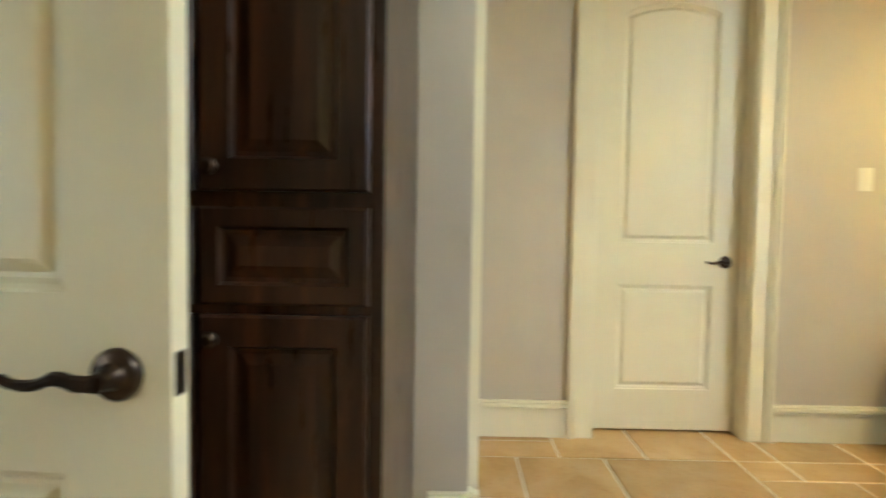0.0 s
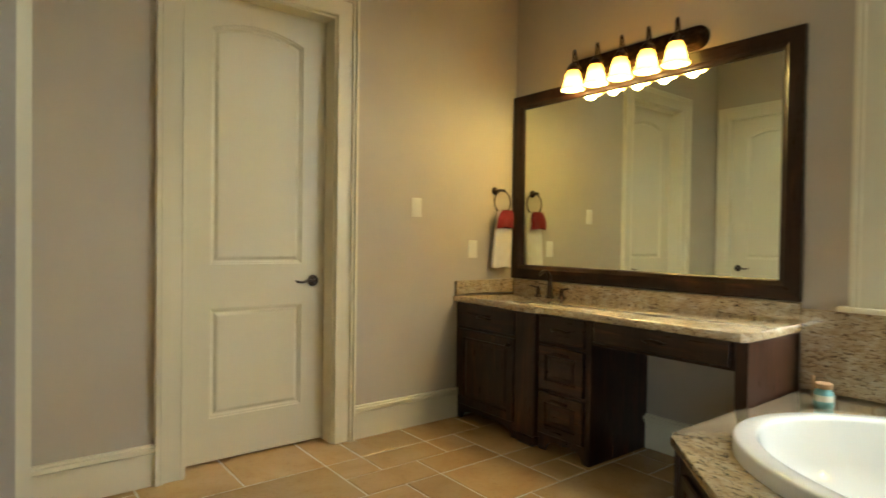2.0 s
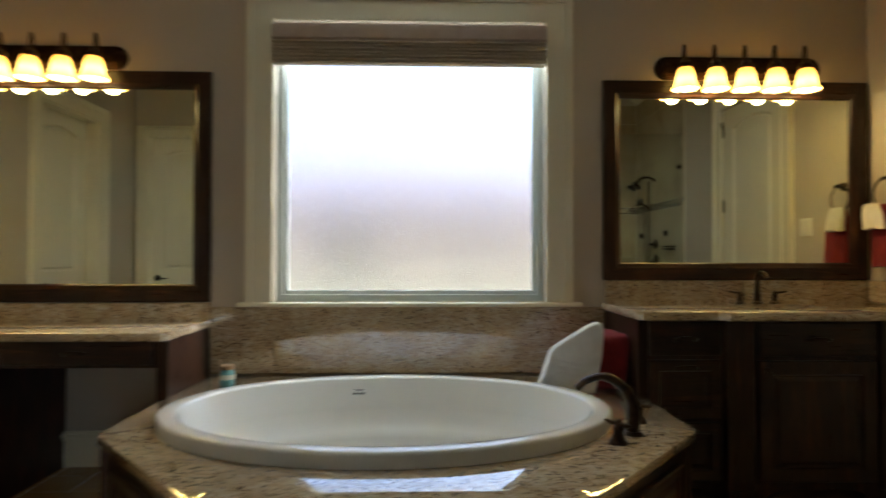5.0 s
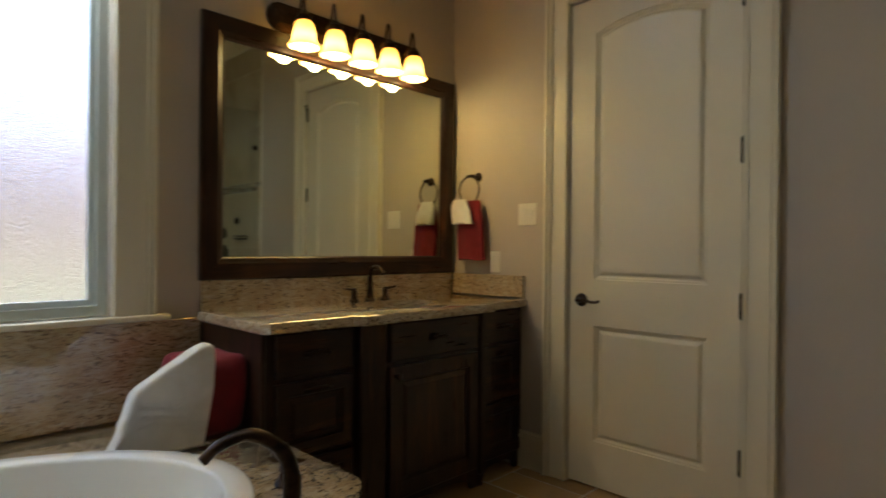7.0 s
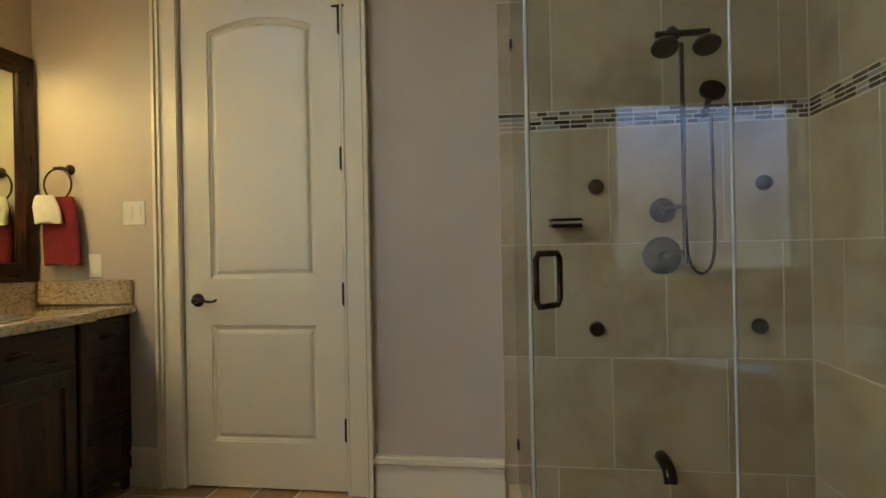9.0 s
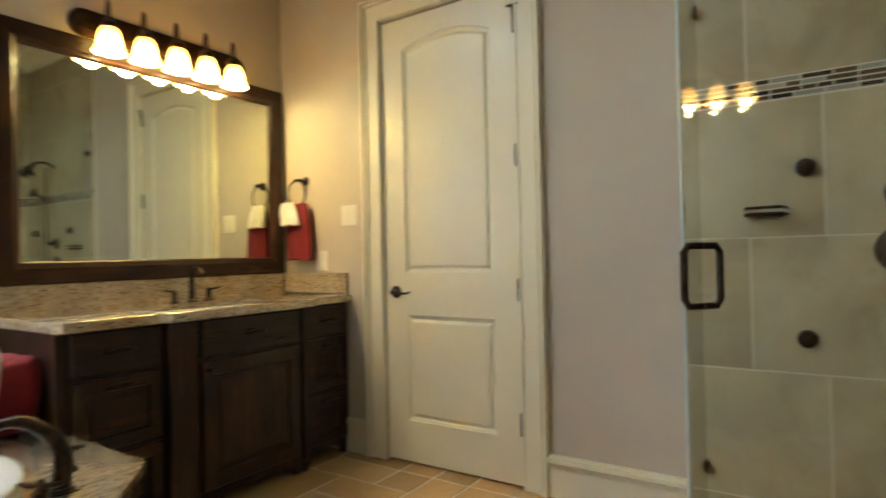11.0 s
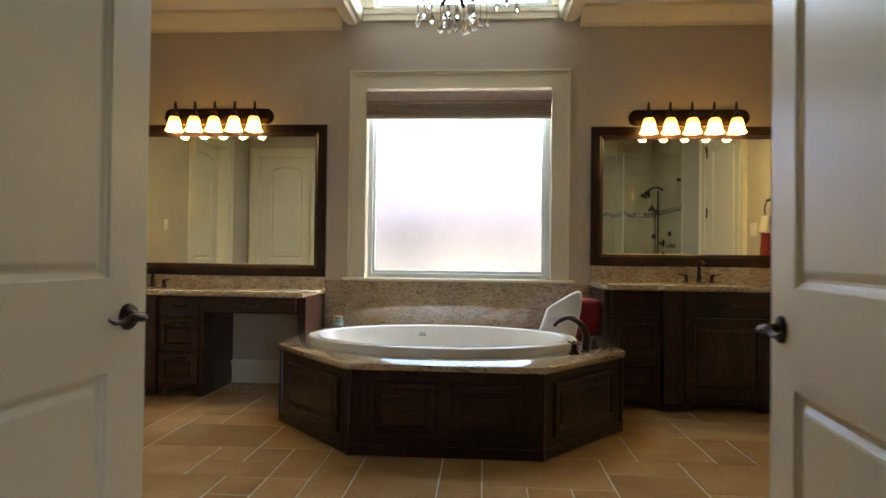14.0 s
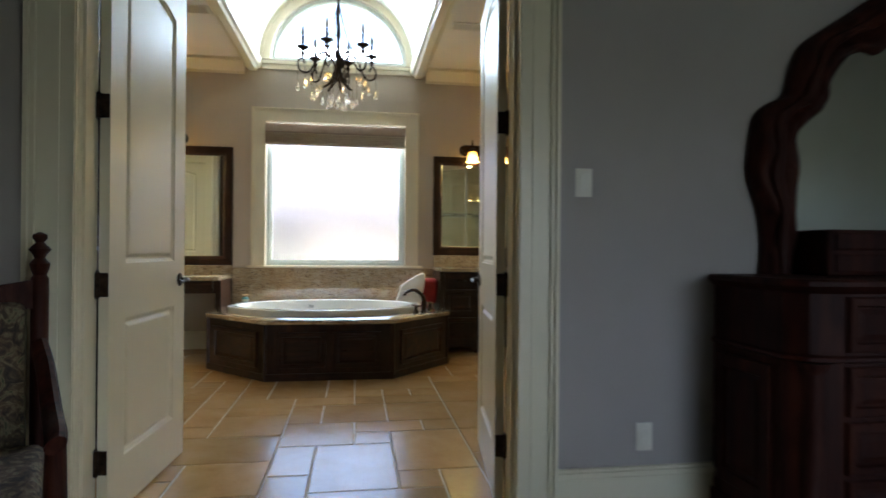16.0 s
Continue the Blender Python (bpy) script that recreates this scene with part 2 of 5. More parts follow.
M_GLASS = mat("shower_glass", (0.93, 0.97, 0.95), 0.0, 0.0, Transmission_Weight=1.0, IOR=1.38)
M_CRYSTAL = mat("crystal", (0.97, 0.95, 0.9), 0.0, 0.0, Transmission_Weight=1.0, IOR=1.6)
M_BULB = mat("frosted_bulb", (0.8, 0.78, 0.72), 0.3)

M_OBSCURE = mat("obscure_glass", (0.77, 0.77, 0.79), 0.05, 0.0, Transmission_Weight=1.0, IOR=1.3)
_v = coords(M_OBSCURE, (1, 1, 2.6))
bump(M_OBSCURE, noise_tex(M_OBSCURE, _v, 62, 3, 0.6, 0.6), 0.5, 0.006)
M_CLEAR = mat("clear_glass", (0.95, 0.97, 0.97), 0.02, 0.0, Transmission_Weight=1.0, IOR=1.15)


def cloth(name, a, b, scale=320):
    m = mat(name, a, 0.9, Sheen_Weight=0.06)
    v = coords(m)
    loopy = noise_tex(m, v, scale, 3, 0.7)
    setc(m, ramp(m, noise_tex(m, v, 18, 4), [(0.3, a), (0.7, b)]))
    bump(m, loopy, 0.7, 0.004)
    return m


M_RED = cloth("red_terry", (0.17, 0.007, 0.012), (0.24, 0.011, 0.017))
M_WHITE = cloth("white_terry", (0.74, 0.70, 0.63), (0.82, 0.79, 0.73))
M_SHADEFAB = cloth("blind_fabric", (0.36, 0.27, 0.215), (0.42, 0.32, 0.26), 500)
M_PLEAT = cloth("pleat_fabric", (0.66, 0.56, 0.45), (0.72, 0.62, 0.51), 500)
# thin fabric lets some daylight through
for m_, share, tone in ((M_PLEAT, 0.42, (0.62, 0.52, 0.38)), (M_SHADEFAB, 0.1, (0.5, 0.4, 0.3))):
    tr = nd(m_, "ShaderNodeBsdfTranslucent", Color=(*tone, 1))
    ms = nd(m_, "ShaderNodeMixShader", Fac=share)
    m_.node_tree.links.new(m_.node_tree.nodes["Principled BSDF"].outputs[0], ms.inputs[1])
    m_.node_tree.links.new(tr.outputs[0], ms.inputs[2])
    m_.node_tree.links.new(ms.outputs[0], m_.node_tree.nodes["Material Output"].inputs[0])

M_LAMPGLASS = mat("lit_frosted_glass", (0.85, 0.75, 0.55), 0.35)
_b = M_LAMPGLASS.node_tree.nodes["Principled BSDF"]
_v = coords(M_LAMPGLASS)
_sep = M_LAMPGLASS.node_tree.nodes.new("ShaderNodeSeparateXYZ")
M_LAMPGLASS.node_tree.links.new(_v, _sep.inputs[0])
_mr = nd(M_LAMPGLASS, "ShaderNodeMapRange", From_Min=0.0, From_Max=0.124, To_Min=1.0, To_Max=0.0)
M_LAMPGLASS.node_tree.links.new(_sep.outputs[2], _mr.inputs[0])
M_LAMPGLASS.node_tree.links.new(ramp(M_LAMPGLASS, _mr.outputs[0], [(0.0, (0.6, 0.17, 0.012)), (0.3, (0.85, 0.36, 0.04)), (0.62, (1, 0.62, 0.13)), (0.9, (1, 0.5, 0.08)), (1.0, (0.75, 0.24, 0.02))]), _b.inputs["Emission Color"])
_b.inputs["Emission Strength"].default_value = 1.4


def tapestry():
    m = mat("tapestry", (0.1, 0.08, 0.05), 0.9)
    v = coords(m)
    f = noise_tex(m, v, 22, 5, 0.65, 1.5)
    g = noise_tex(m, v, 9, 3, 0.5, 0.8)
    c = ramp(m, f, [(0.36, (0.02, 0.016, 0.014)), (0.5, (0.09, 0.06, 0.035)), (0.58, (0.2, 0.17, 0.1)), (0.66, (0.06, 0.07, 0.035))])
    setc(m, mix(m, "MULTIPLY", 0.7, c, ramp(m, g, [(0.35, (0.35, 0.22, 0.18)), (0.65, (1, 1, 1))])))
    bump(m, noise_tex(m, v, 300, 2), 0.5, 0.002)
    return m


M_TAPESTRY = tapestry()
M_STUCCO = paint("stucco", (0.30, 0.245, 0.20), 0.9, 0.6, 0.08)
M_SHINGLE = paint("roof_shingle", (0.078, 0.068, 0.084), 0.9, 0.8, 0.15)
M_GRASS = paint("grass", (0.06, 0.066, 0.034), 0.95, 1.0, 0.3)
M_DARKGLASS_DUCT = mat("dark_glass_duct_shade", (0.03, 0.035, 0.04), 0.08)

# ---- plan ----
XW, XE, YS, YB, ZC = -2.945, 2.745, -4.18, -4.325, 3.18
CX = 0.08
WIN = (-0.69, 0.855, 0.915, 2.52)
ARC_Z, ARC_R, ARC_X = 3.213, 0.755, 0.105


def half_disc(r, n=28, cx=ARC_X, cz=ARC_Z):
    return [(cx + r * math.cos(math.pi * k / n), cz + r * math.sin(math.pi * k / n)) for k in range(n + 1)]


UP = pose(0, 0, 0, 90)          # lays (x, y, z) as (x, -z, y)

# ---- walls, floor and ceiling of the bathroom ----
w = plate(B(), [(-3.1, 0), (2.9, 0), (2.9, 4.3), (-3.1, 4.3)],
          [[(WIN[0], WIN[2]), (WIN[1], WIN[2]), (WIN[1], WIN[3]), (WIN[0], WIN[3])], half_disc(ARC_R)], -0.16, 0)
struct("wall_north", moved(w, UP), M_WALL, "warm greige painted wall around the tall window", "wall", 0)

w = box(-3.1, XW, -1.45, 0, 0, 3.3)
bx(w, -3.1, XW, -2.26, -1.45, 2.45, 3.3)
bx(w, -3.1, XW, YS, -2.26, 0, 3.3)
struct("wall_west", w, M_WALL, "warm greige painted wall with a closed door", "wall", 0)

w = box(XE, 2.9, -0.831, 0, 0, 3.3)
bx(w, XE, 2.9, -1.662, -0.831, 2.45, 3.3)
bx(w, XE, 2.9, YS, -1.662, 0, 3.3)
struct("wall_east", w, M_WALL, "warm greige painted wall beside the shower", "wall", 0)

w = box(XW, -2.80, -3.09, -2.95, 0, 3.3)
bx(w, -2.80, -2.05, -3.09, -2.95, 2.45, 3.3)
bx(w, -2.05, -1.882, -3.2, -2.95, 0, 3.3)
struct("wall_closet", w, M_WALL, "short greige wall with a door beside the linen cabinet", "wall", 0)

struct("wall_shower", box(1.10, XE, -3.87, -3.742, 0, 3.3), M_GROUT, "short wall that closes the shower", "wall", 0)

w = box(-3.1, -0.735, YB, YS, 0, 4.3)
bx(w, 0.985, 2.9, YB, YS, 0, 4.3)
bx(w, -0.735, 0.985, YB, YS, 2.49, 4.3)
struct("wall_south", w, M_WALL, "greige wall with the double door to the bedroom", "wall", 0)

VR = 0.855
c = box(-3.1, CX - VR, YS, 0, ZC, ZC + 0.12)
bx(c, CX + VR, 2.9, YS, 0, ZC, ZC + 0.12)
struct("ceiling", c, M_CEIL, "flat off-white painted ceiling beside the vault", "ceiling", 0)
v = B()
N = 40
prism(v, half_disc(VR, N, CX, ZC + 0.02) + half_disc(VR + 0.1, N, CX, ZC + 0.02)[::-1], "y", YS, 0)
struct("ceiling_vault", v, M_CEIL, "off-white plastered barrel vault above the tub", "ceiling", 40)

struct("floor", box(-3.1, 2.9, -4.26, 0.1, -0.12, -0.004), M_GROUT, "sanded beige grout bed under the floor tiles", "floor", 0)


# plain walls that close the rooms behind the shut doors
struct("wall_behind_west", box(-3.2, -3.12, -4.2, 0.16, -0.12, 3.3), M_WALL, "plain wall that closes the room behind", "wall", 0)
struct("wall_behind_east", box(2.92, 3.0, -4.2, 0.16, -0.12, 3.3), M_WALL, "plain wall that closes the room behind", "wall", 0)

# mouldings
def crown(bm, axis, a, b, wall, sign):
    q = [(0, 3.03), (0.018, 3.03), (0.022, 3.055), (0.06, 3.085), (0.09, 3.14), (0.112, 3.15), (0.112, ZC), (0, ZC)]
    return prism(bm, [(wall + sign * u, z) for u, z in q], axis, a, b)


t = B()
crown(t, "x", XW, CX - VR - 0.15, 0, -1)
crown(t, "x", CX + VR + 0.15, XE, 0, -1)
crown(t, "y", YS, -0.113, XW, 1)
crown(t, "y", YS, -0.113, XE, -1)
struct("trim_crown", t, M_TRIM, "cream painted crown moulding", "moulding")
t = B()
for s in (-1, 1):
    e = CX + s * VR
    q = [(0.15, ZC), (0.15, 3.125), (0.135, 3.10), (0.115, 3.095), (0.10, 3.075), (0.03, 3.075), (0.015, 3.1), (-0.012, 3.11), (-0.03, 3.15), (-0.03, 3.21), (0.0, 3.21), (0.0, ZC)]
    prism(t, [(e + s * u, z) for u, z in q], "y", YS, -0.002)
struct("trim_vault", t, M_TRIM, "cream painted moulding along the vault edge", "moulding")
t = box(CX - VR + 0.03, CX + VR - 0.03, -0.03, 0, 3.1, 3.15)
bx(t, CX - VR + 0.03, CX + VR - 0.03, -0.045, 0, 3.15, 3.185)
struct("trim_arch_sill", t, M_TRIM, "cream painted sill under the arched window", "moulding")


def base_x(bm, x0, x1, wall, sign):
    for h0, h1, d in ((0, 0.148, 0.018), (0.148, 0.16, 0.03), (0.16, 0.168, 0.023), (0.168, 0.186, 0.04), (0.186, 0.196, 0.022)):
        bx(bm, x0, x1, *sorted((wall, wall + sign * d)), h0, h1)


def base_y(bm, y0, y1, wall, sign):
    for h0, h1, d in ((0, 0.148, 0.018), (0.148, 0.16, 0.03), (0.16, 0.168, 0.023), (0.168, 0.186, 0.04), (0.186, 0.196, 0.022)):
        bx(bm, *sorted((wall, wall + sign * d)), y0, y1, h0, h1)


t = B()
base_y(t, -1.32, 0, XW, 1)
base_y(t, -2.92, -2.39, XW, 1)
base_y(t, -0.70, 0, XE, -1)
base_y(t, -2.41, -1.80, XE, -1)
base_x(t, -1.93, -1.05, 0, -1)
base_y(t, -3.09, -2.95, -1.88, 1)
base_x(t, -2.945, -2.93, -2.95, 1)
base_x(t, -1.92, -1.88, -2.95, 1)
struct("baseboard", t, M_TRIM, "tall cream baseboard with a moulded cap", "baseboard")


# door casings: a flat board, a bead and a raised outer band
def casing(bm, axis, wall, sign, a, b, top, wide=0.13):
    def bar(u0, u1, d, z0, z1):
        f = sorted((wall, wall + sign * d))
        bx(bm, u0, u1, *f, z0, z1) if axis == "x" else bx(bm, *f, u0, u1, z0, z1)
    for d, i, o in ((0.018, 0.0, wide - 0.036), (0.024, 0.004, 0.014), (0.031, wide - 0.036, wide - 0.024), (0.023, wide - 0.024, wide - 0.016), (0.038, wide - 0.016, wide)):
        bar(a - o, a - i, d, 0, top + o)
        bar(b + i, b + o, d, 0, top + o)
        bar(a - i, b + i, d, top + i, top + o)
    return bm


struct("trim_casing_west", casing(B(), "y", XW, 1, -2.26, -1.45, 2.45), M_TRIM, "cream painted door casing", "moulding")
struct("trim_casing_east", casing(B(), "y", XE, -1, -1.667, -0.826, 2.455), M_TRIM, "cream painted door casing", "moulding")
struct("trim_casing_closet", casing(B(), "x", -2.95, 1, -2.80, -2.05, 2.45, 0.11), M_TRIM, "cream painted door casing", "moulding")
cb_ = casing(B(), "x", YB - 0.004, -1, -0.715, 0.965, 2.47, 0.17)
for d_, i_, o_ in ((0.023, 0.055, 0.085),):
    bx(cb_, -0.715 - o_, -0.715 - i_, YB - 0.004 - d_, YB - 0.02, 0, 2.47)
    bx(cb_, 0.965 + i_, 0.965 + o_, YB - 0.004 - d_, YB - 0.02, 0, 2.47)
struct("trim_casing_bedroom", cb_, M_TRIM, "cream painted double door casing", "moulding")
struct("trim_casing_south", casing(B(), "x", YS, 1, -0.715, 0.965, 2.47, 0.13), M_TRIM, "cream painted double door casing", "moulding")
t = box(-0.735, -0.715, YB, YS, 0, 2.49)
bx(t, 0.965, 0.985, YB, YS, 0, 2.49)
bx(t, -0.715, 0.965, YB, YS, 2.47, 2.49)
bx(t, -0.715, -0.703, YB + 0.03, YS - 0.05, 0, 2.47)
bx(t, 0.953, 0.965, YB + 0.03, YS - 0.05, 0, 2.47)
struct("trim_jamb_south", t, M_TRIM, "cream painted double door jamb", "moulding")
for nm, q in (("trim_jamb_west", (-3.099, XW, -2.262, -2.25, -1.46, -1.448)),):
    t = box(q[0], q[1], q[2], q[3], 0, 2.45)
    bx(t, q[0], q[1], q[4], q[5], 0, 2.45)
    bx(t, q[0], q[1], q[3], q[4], 2.438, 2.45)
    struct(nm, t, M_TRIM, "cream painted door jamb", "moulding")
t = box(-2.80, -2.79, -3.09, -2.95, 0, 2.45)
bx(t, -2.06, -2.05, -3.09, -2.95, 0, 2.45)
bx(t, -2.79, -2.06, -3.09, -2.95, 2.44, 2.45)
struct("trim_jamb_closet", t, M_TRIM, "cream painted door jamb", "moulding")

# ---- window ----
win = struct("window_1", box(WIN[0], WIN[1], 0.03, 0.15, WIN[2] - 0.02, WIN[2] + 0.003), M_TRIM, "tall window with one obscure glass pane and white frame", "window")


def frame_ring(x0, x1, z0, z1, y0, y1, wd):
    f = box(x0, x0 + wd, y0, y1, z0, z1)
    bx(f, x1 - wd, x1, y0, y1, z0, z1)
    bx(f, x0 + wd, x1 - wd, y0, y1, z0, z0 + wd)
    bx(f, x0 + wd, x1 - wd, y0, y1, z1 - wd, z1)
    return f


def wpart(name, bm, m, parent, label="", smooth=35):
    ob = part(name, bm, m, parent, label, smooth)
    ob["kind"] = "structure"
    return ob


wpart("window_frame", frame_ring(WIN[0] + 0.002, WIN[1] - 0.002, WIN[2] + 0.004, WIN[3] - 0.002, 0.05, 0.12, 0.035), M_ALU, win, "pale vinyl window frame")
wpart("sash", frame_ring(WIN[0] + 0.039, WIN[1] - 0.039, WIN[2] + 0.041, WIN[3] - 0.039, 0.07, 0.10, 0.022), M_ALU, win, "slim pale sash")
pane = wpart("pane", box(WIN[0] + 0.055, WIN[1] - 0.055, 0.084, 0.09, WIN[2] + 0.055, WIN[3] - 0.055), M_OBSCURE, win, "rain-textured obscure glass", 0)
pane.visible_shadow = False
st = box(-0.885, 1.06, -0.05, 0.05, 0.892, 0.915, 0.006, 2)
wpart("window_sill", st, M_TRIM, win, "white painted sill board")
cs = casing(B(), "x", 0, -1, WIN[0] - 0.004, WIN[1] + 0.004, WIN[3], 0.15)
for v_ in cs.verts:
    v_.co.z = max(v_.co.z, 0.915)
wpart("window_casing", cs, M_TRIM, win, "white painted casing with raised outer band")
arch = struct("window_2", prism(B(), half_disc(ARC_R - 0.001) + half_disc(ARC_R - 0.04)[::-1], "y", 0.05, 0.12), M_ALU, "arched half-round window high under the vault", "window", 40)
ag = wpart("pane", prism(B(), half_disc(ARC_R - 0.038), "y", 0.08, 0.086), M_CLEAR, arch, "clear half-round glass", 0)
ag.visible_shadow = False
a = prism(B(), half_disc(ARC_R) + half_disc(ARC_R + 0.085)[::-1], "y", -0.02, 0)
prism(a, half_disc(ARC_R + 0.085) + half_disc(ARC_R + 0.115)[::-1], "y", -0.04, 0)
prism(a, half_disc(ARC_R + 0.004) + half_disc(ARC_R + 0.02)[::-1], "y", -0.03, -0.02)
wpart("window_casing", a, M_TRIM, arch, "cream arched casing", 40)
wpart("window_sill", box(ARC_X - ARC_R + 0.002, ARC_X + ARC_R - 0.002, 0.0, 0.12, ARC_Z + 0.001, ARC_Z + 0.03), M_ALU, arch)

# blind raised to the top of the window
bl = thing("pleated_blind", "taupe fabric pleated blind raised to the top of the window", "blind", (CX, -0.02, 2.3))
x0, x1 = -0.695, 0.853
val = [(0.0, 2.49), (-0.035, 2.49), (-0.05, 2.475), (-0.056, 2.44), (-0.05, 2.405), (-0.036, 2.392), (0.0, 2.392)]
part("valance", prism(B(), [(y - 0.012, z) for y, z in val], "x", x0, x1), M_SHADEFAB, bl, "smooth taupe fabric valance")
for k in range(6):
    z = 2.39 - k * 0.0195
    out = -0.07 + 0.004 * (k % 2)
    pl = [(-0.03, z), (out + 0.008, z - 0.001), (out, z - 0.004), (out, z - 0.009), (out + 0.014, z - 0.0125), (-0.03, z - 0.0135)]
    part("pleat", prism(B(), pl, "x", x0 + 0.002, x1 - 0.002), M_PLEAT, bl, "", 0)
# added darker strip that draws the shade in the gaps between pleats
part("pleat_shade_strip", box(x0 + 0.006, x1 - 0.006, -0.03, -0.012, 2.272, 2.392), M_SHADEFAB, bl, "", 0)
part("bottom_rail", box(x0 + 0.002, x1 - 0.002, -0.062, -0.014, 2.258, 2.27, 0.004), M_PLEAT, bl)

# ---- doors ----
NA = 14
MOULD = ((0, 0), (0.003, 0.007), (0.010, 0.009), (0.017, 0.0155), (0.024, 0.0165), (0.036, 0.006), (0.042, 0.004), (0.046, 0.004))


def outline(x0, x1, z0, z1, rise, off):
    """Panel outline, with an arched top where rise is not nought; off moves it inwards."""
    a, b = x0 + off, x1 - off
    pts = [(a, z0 + off), (b, z0 + off)]
    if rise:
        half = (x1 - x0) / 2
        R = (half * half + rise * rise) / (2 * rise)
        zc, xc = z1 + rise - R, (x0 + x1) / 2
        r = R - off
        top = math.asin(min(1, (half - off) / r))
        pts += [(xc + r * math.sin(top - 2 * top * k / NA), zc + r * math.cos(top - 2 * top * k / NA)) for k in range(NA + 1)]
    else:
        pts += [(b + (a - b) * k / NA, z1 - off) for k in range(NA + 1)]
    return pts


def lever(door, y, s, x, z, turn):
    """Bronze rose and wave lever on one face; s is the way out of the face, turn the way the lever points."""
    r = B()
    lathe(r, [(0.034, 0), (0.034, 0.004), (0.030, 0.010), (0.018, 0.013), (0.013, 0.02), (0.012, 0.045)], 22)
    moved(r, Matrix.Translation((x, y, z)) @ pose(0, 0, 0, 90 if s < 0 else -90))
    rose = part("rose", r, M_BRONZE, door, "dark bronze round rose")
    p = [(0, 0, 0), (0.02, 0.004, 0.001), (0.045, 0.004, 0.006), (0.075, 0.0, -0.004), (0.105, -0.004, -0.003), (0.125, -0.006, 0.006)]
    pts = [(x + turn * u, y + s * (0.047 + 0.4 * v), z + h) for u, v, h in p]
    part("lever", tube(B(), spline(pts, 5), [0.011] * 6 + [0.0095] * 6 + [0.008] * 6 + [0.007] * 6 + [0.005, 0.003], 8, 0.8), M_BRONZE, rose, "dark bronze wave lever")


def hinge(door, x, y, z):
    h = B()
    lathe(h, [(0.0105, -0.05), (0.0105, 0.05)], 10, (x, y, z))
    lathe(h, [(0.005, 0.05), (0.0085, 0.053), (0.003, 0.058)], 8, (x, y, z))
    lathe(h, [(0.003, -0.058), (0.0085, -0.053), (0.005, -0.05)], 8, (x, y, z))
    bx(h, x - 0.002, x + 0.0005, y - 0.042, y, z - 0.048, z + 0.048)
    part("hinge", h, M_BRONZE, door, "dark bronze hinge")


def door(name, label, wd, m, hinges=(0.25, 0.957, 1.668, 2.32), faces=(1, -1), lever_z=0.94):
    """A two-panel door with an arched upper panel: hinge line at its own zero, leaf along +x, thickness towards -y."""
    d = thing(name, label, "door")
    ht, th = 2.44, 0.04
    st = 0.14
    P = ((st, wd - st, 1.04, 2.265, 0.055), (st, wd - st, 0.235, 0.81, 0))
    holes = [outline(*p, 0) for p in P]
    slab = plate(B(), [(0.002, 0.012), (wd, 0.012), (wd, ht), (0.002, ht)], holes, 0.0, th)
    part("slab", moved(slab, UP), M_DOOR, d, "", 0)
    for p in P:
        lp = []
        for off, dep in MOULD[::-1]:
            lp.append([(x, -dep, z) for x, z in outline(*p, off)])
        for off, dep in MOULD:
            lp.append([(x, -th + dep, z) for x, z in outline(*p, off)])
        part("panel", loft(B(), lp), M_DOOR, d, "moulded raised panel", 18)
    for f in faces:
        lever(d, 0 if f > 0 else -th, f, wd - 0.07, lever_z, -1)
    part("latch_plate", box(wd - 0.001, wd + 0.0015, -0.032, -0.008, lever_z - 0.028, lever_z + 0.028), M_BRONZE, d)
    for z in hinges:
        hinge(d, 0, 0.004, z)
    d.matrix_basis = m
    return d


# closed door in the west wall: its face lies back in the jamb
door("door_1", "closed cream two-panel arched door deep in its casing", 0.785, Matrix.Translation((-3.09, -2.247, 0)) @ pose(0, 0, 0, 0, 0, 90), (), (-1,))
# closed door in the east wall, hinged towards the shower
dd = door("door_2", "closed cream two-panel arched door with dark hinges", 0.826, Matrix.Translation((XE + 0.004, -1.66, 0)) @ pose(0, 0, 0, 0, 0, 90), (0.307, 0.959, 1.611, 2.263), (1,), 0.935)
stop = tube(B(), [(-0.03, 0.02, 2.335), (0.03, 0.02, 2.335)], 0.006)
tube(stop, [(0, 0.006, 2.27), (0, 0.016, 2.30), (0, 0.02, 2.335)], 0.007)
part("hinge_pin_stop", stop, M_BRONZE, dd, "dark bronze hinge pin door stop")
# closet door beside the linen cabinet
door("door_3", "closed cream two-panel arched closet door", 0.726, Matrix.Translation((-2.062, -3.03, 0)) @ pose(0, 0, 0, 0, 0, 180), (), (-1,))
# double door, both leaves open into the bathroom
door("door_4", "cream two-panel door leaf standing open into the bathroom", 0.815, Matrix.Translation((-0.703, -4.176, 0)) @ pose(0, 0, 0, 0, 0, 86))
door("door_5", "cream two-panel door leaf standing open against the shower side", 0.815, Matrix.Translation((0.953, -4.176, 0)) @ pose(0, 0, 0, 0, 0, 83) @ Matrix.Diagonal((1, -1, 1, 1)))
for ob in (o for o in bpy.data.objects if o.name.startswith("door_")):
    ob["kind"] = "structure"


# ---- cabinets ----
def rect_loops(x0, x1, z0, z1, steps, y):
    return [[(x0 + o, y + d, z0 + o), (x1 - o, y + d, z0 + o), (x1 - o, y + d, z1 - o), (x0 + o, y + d, z1 - o)] for o, d in steps]


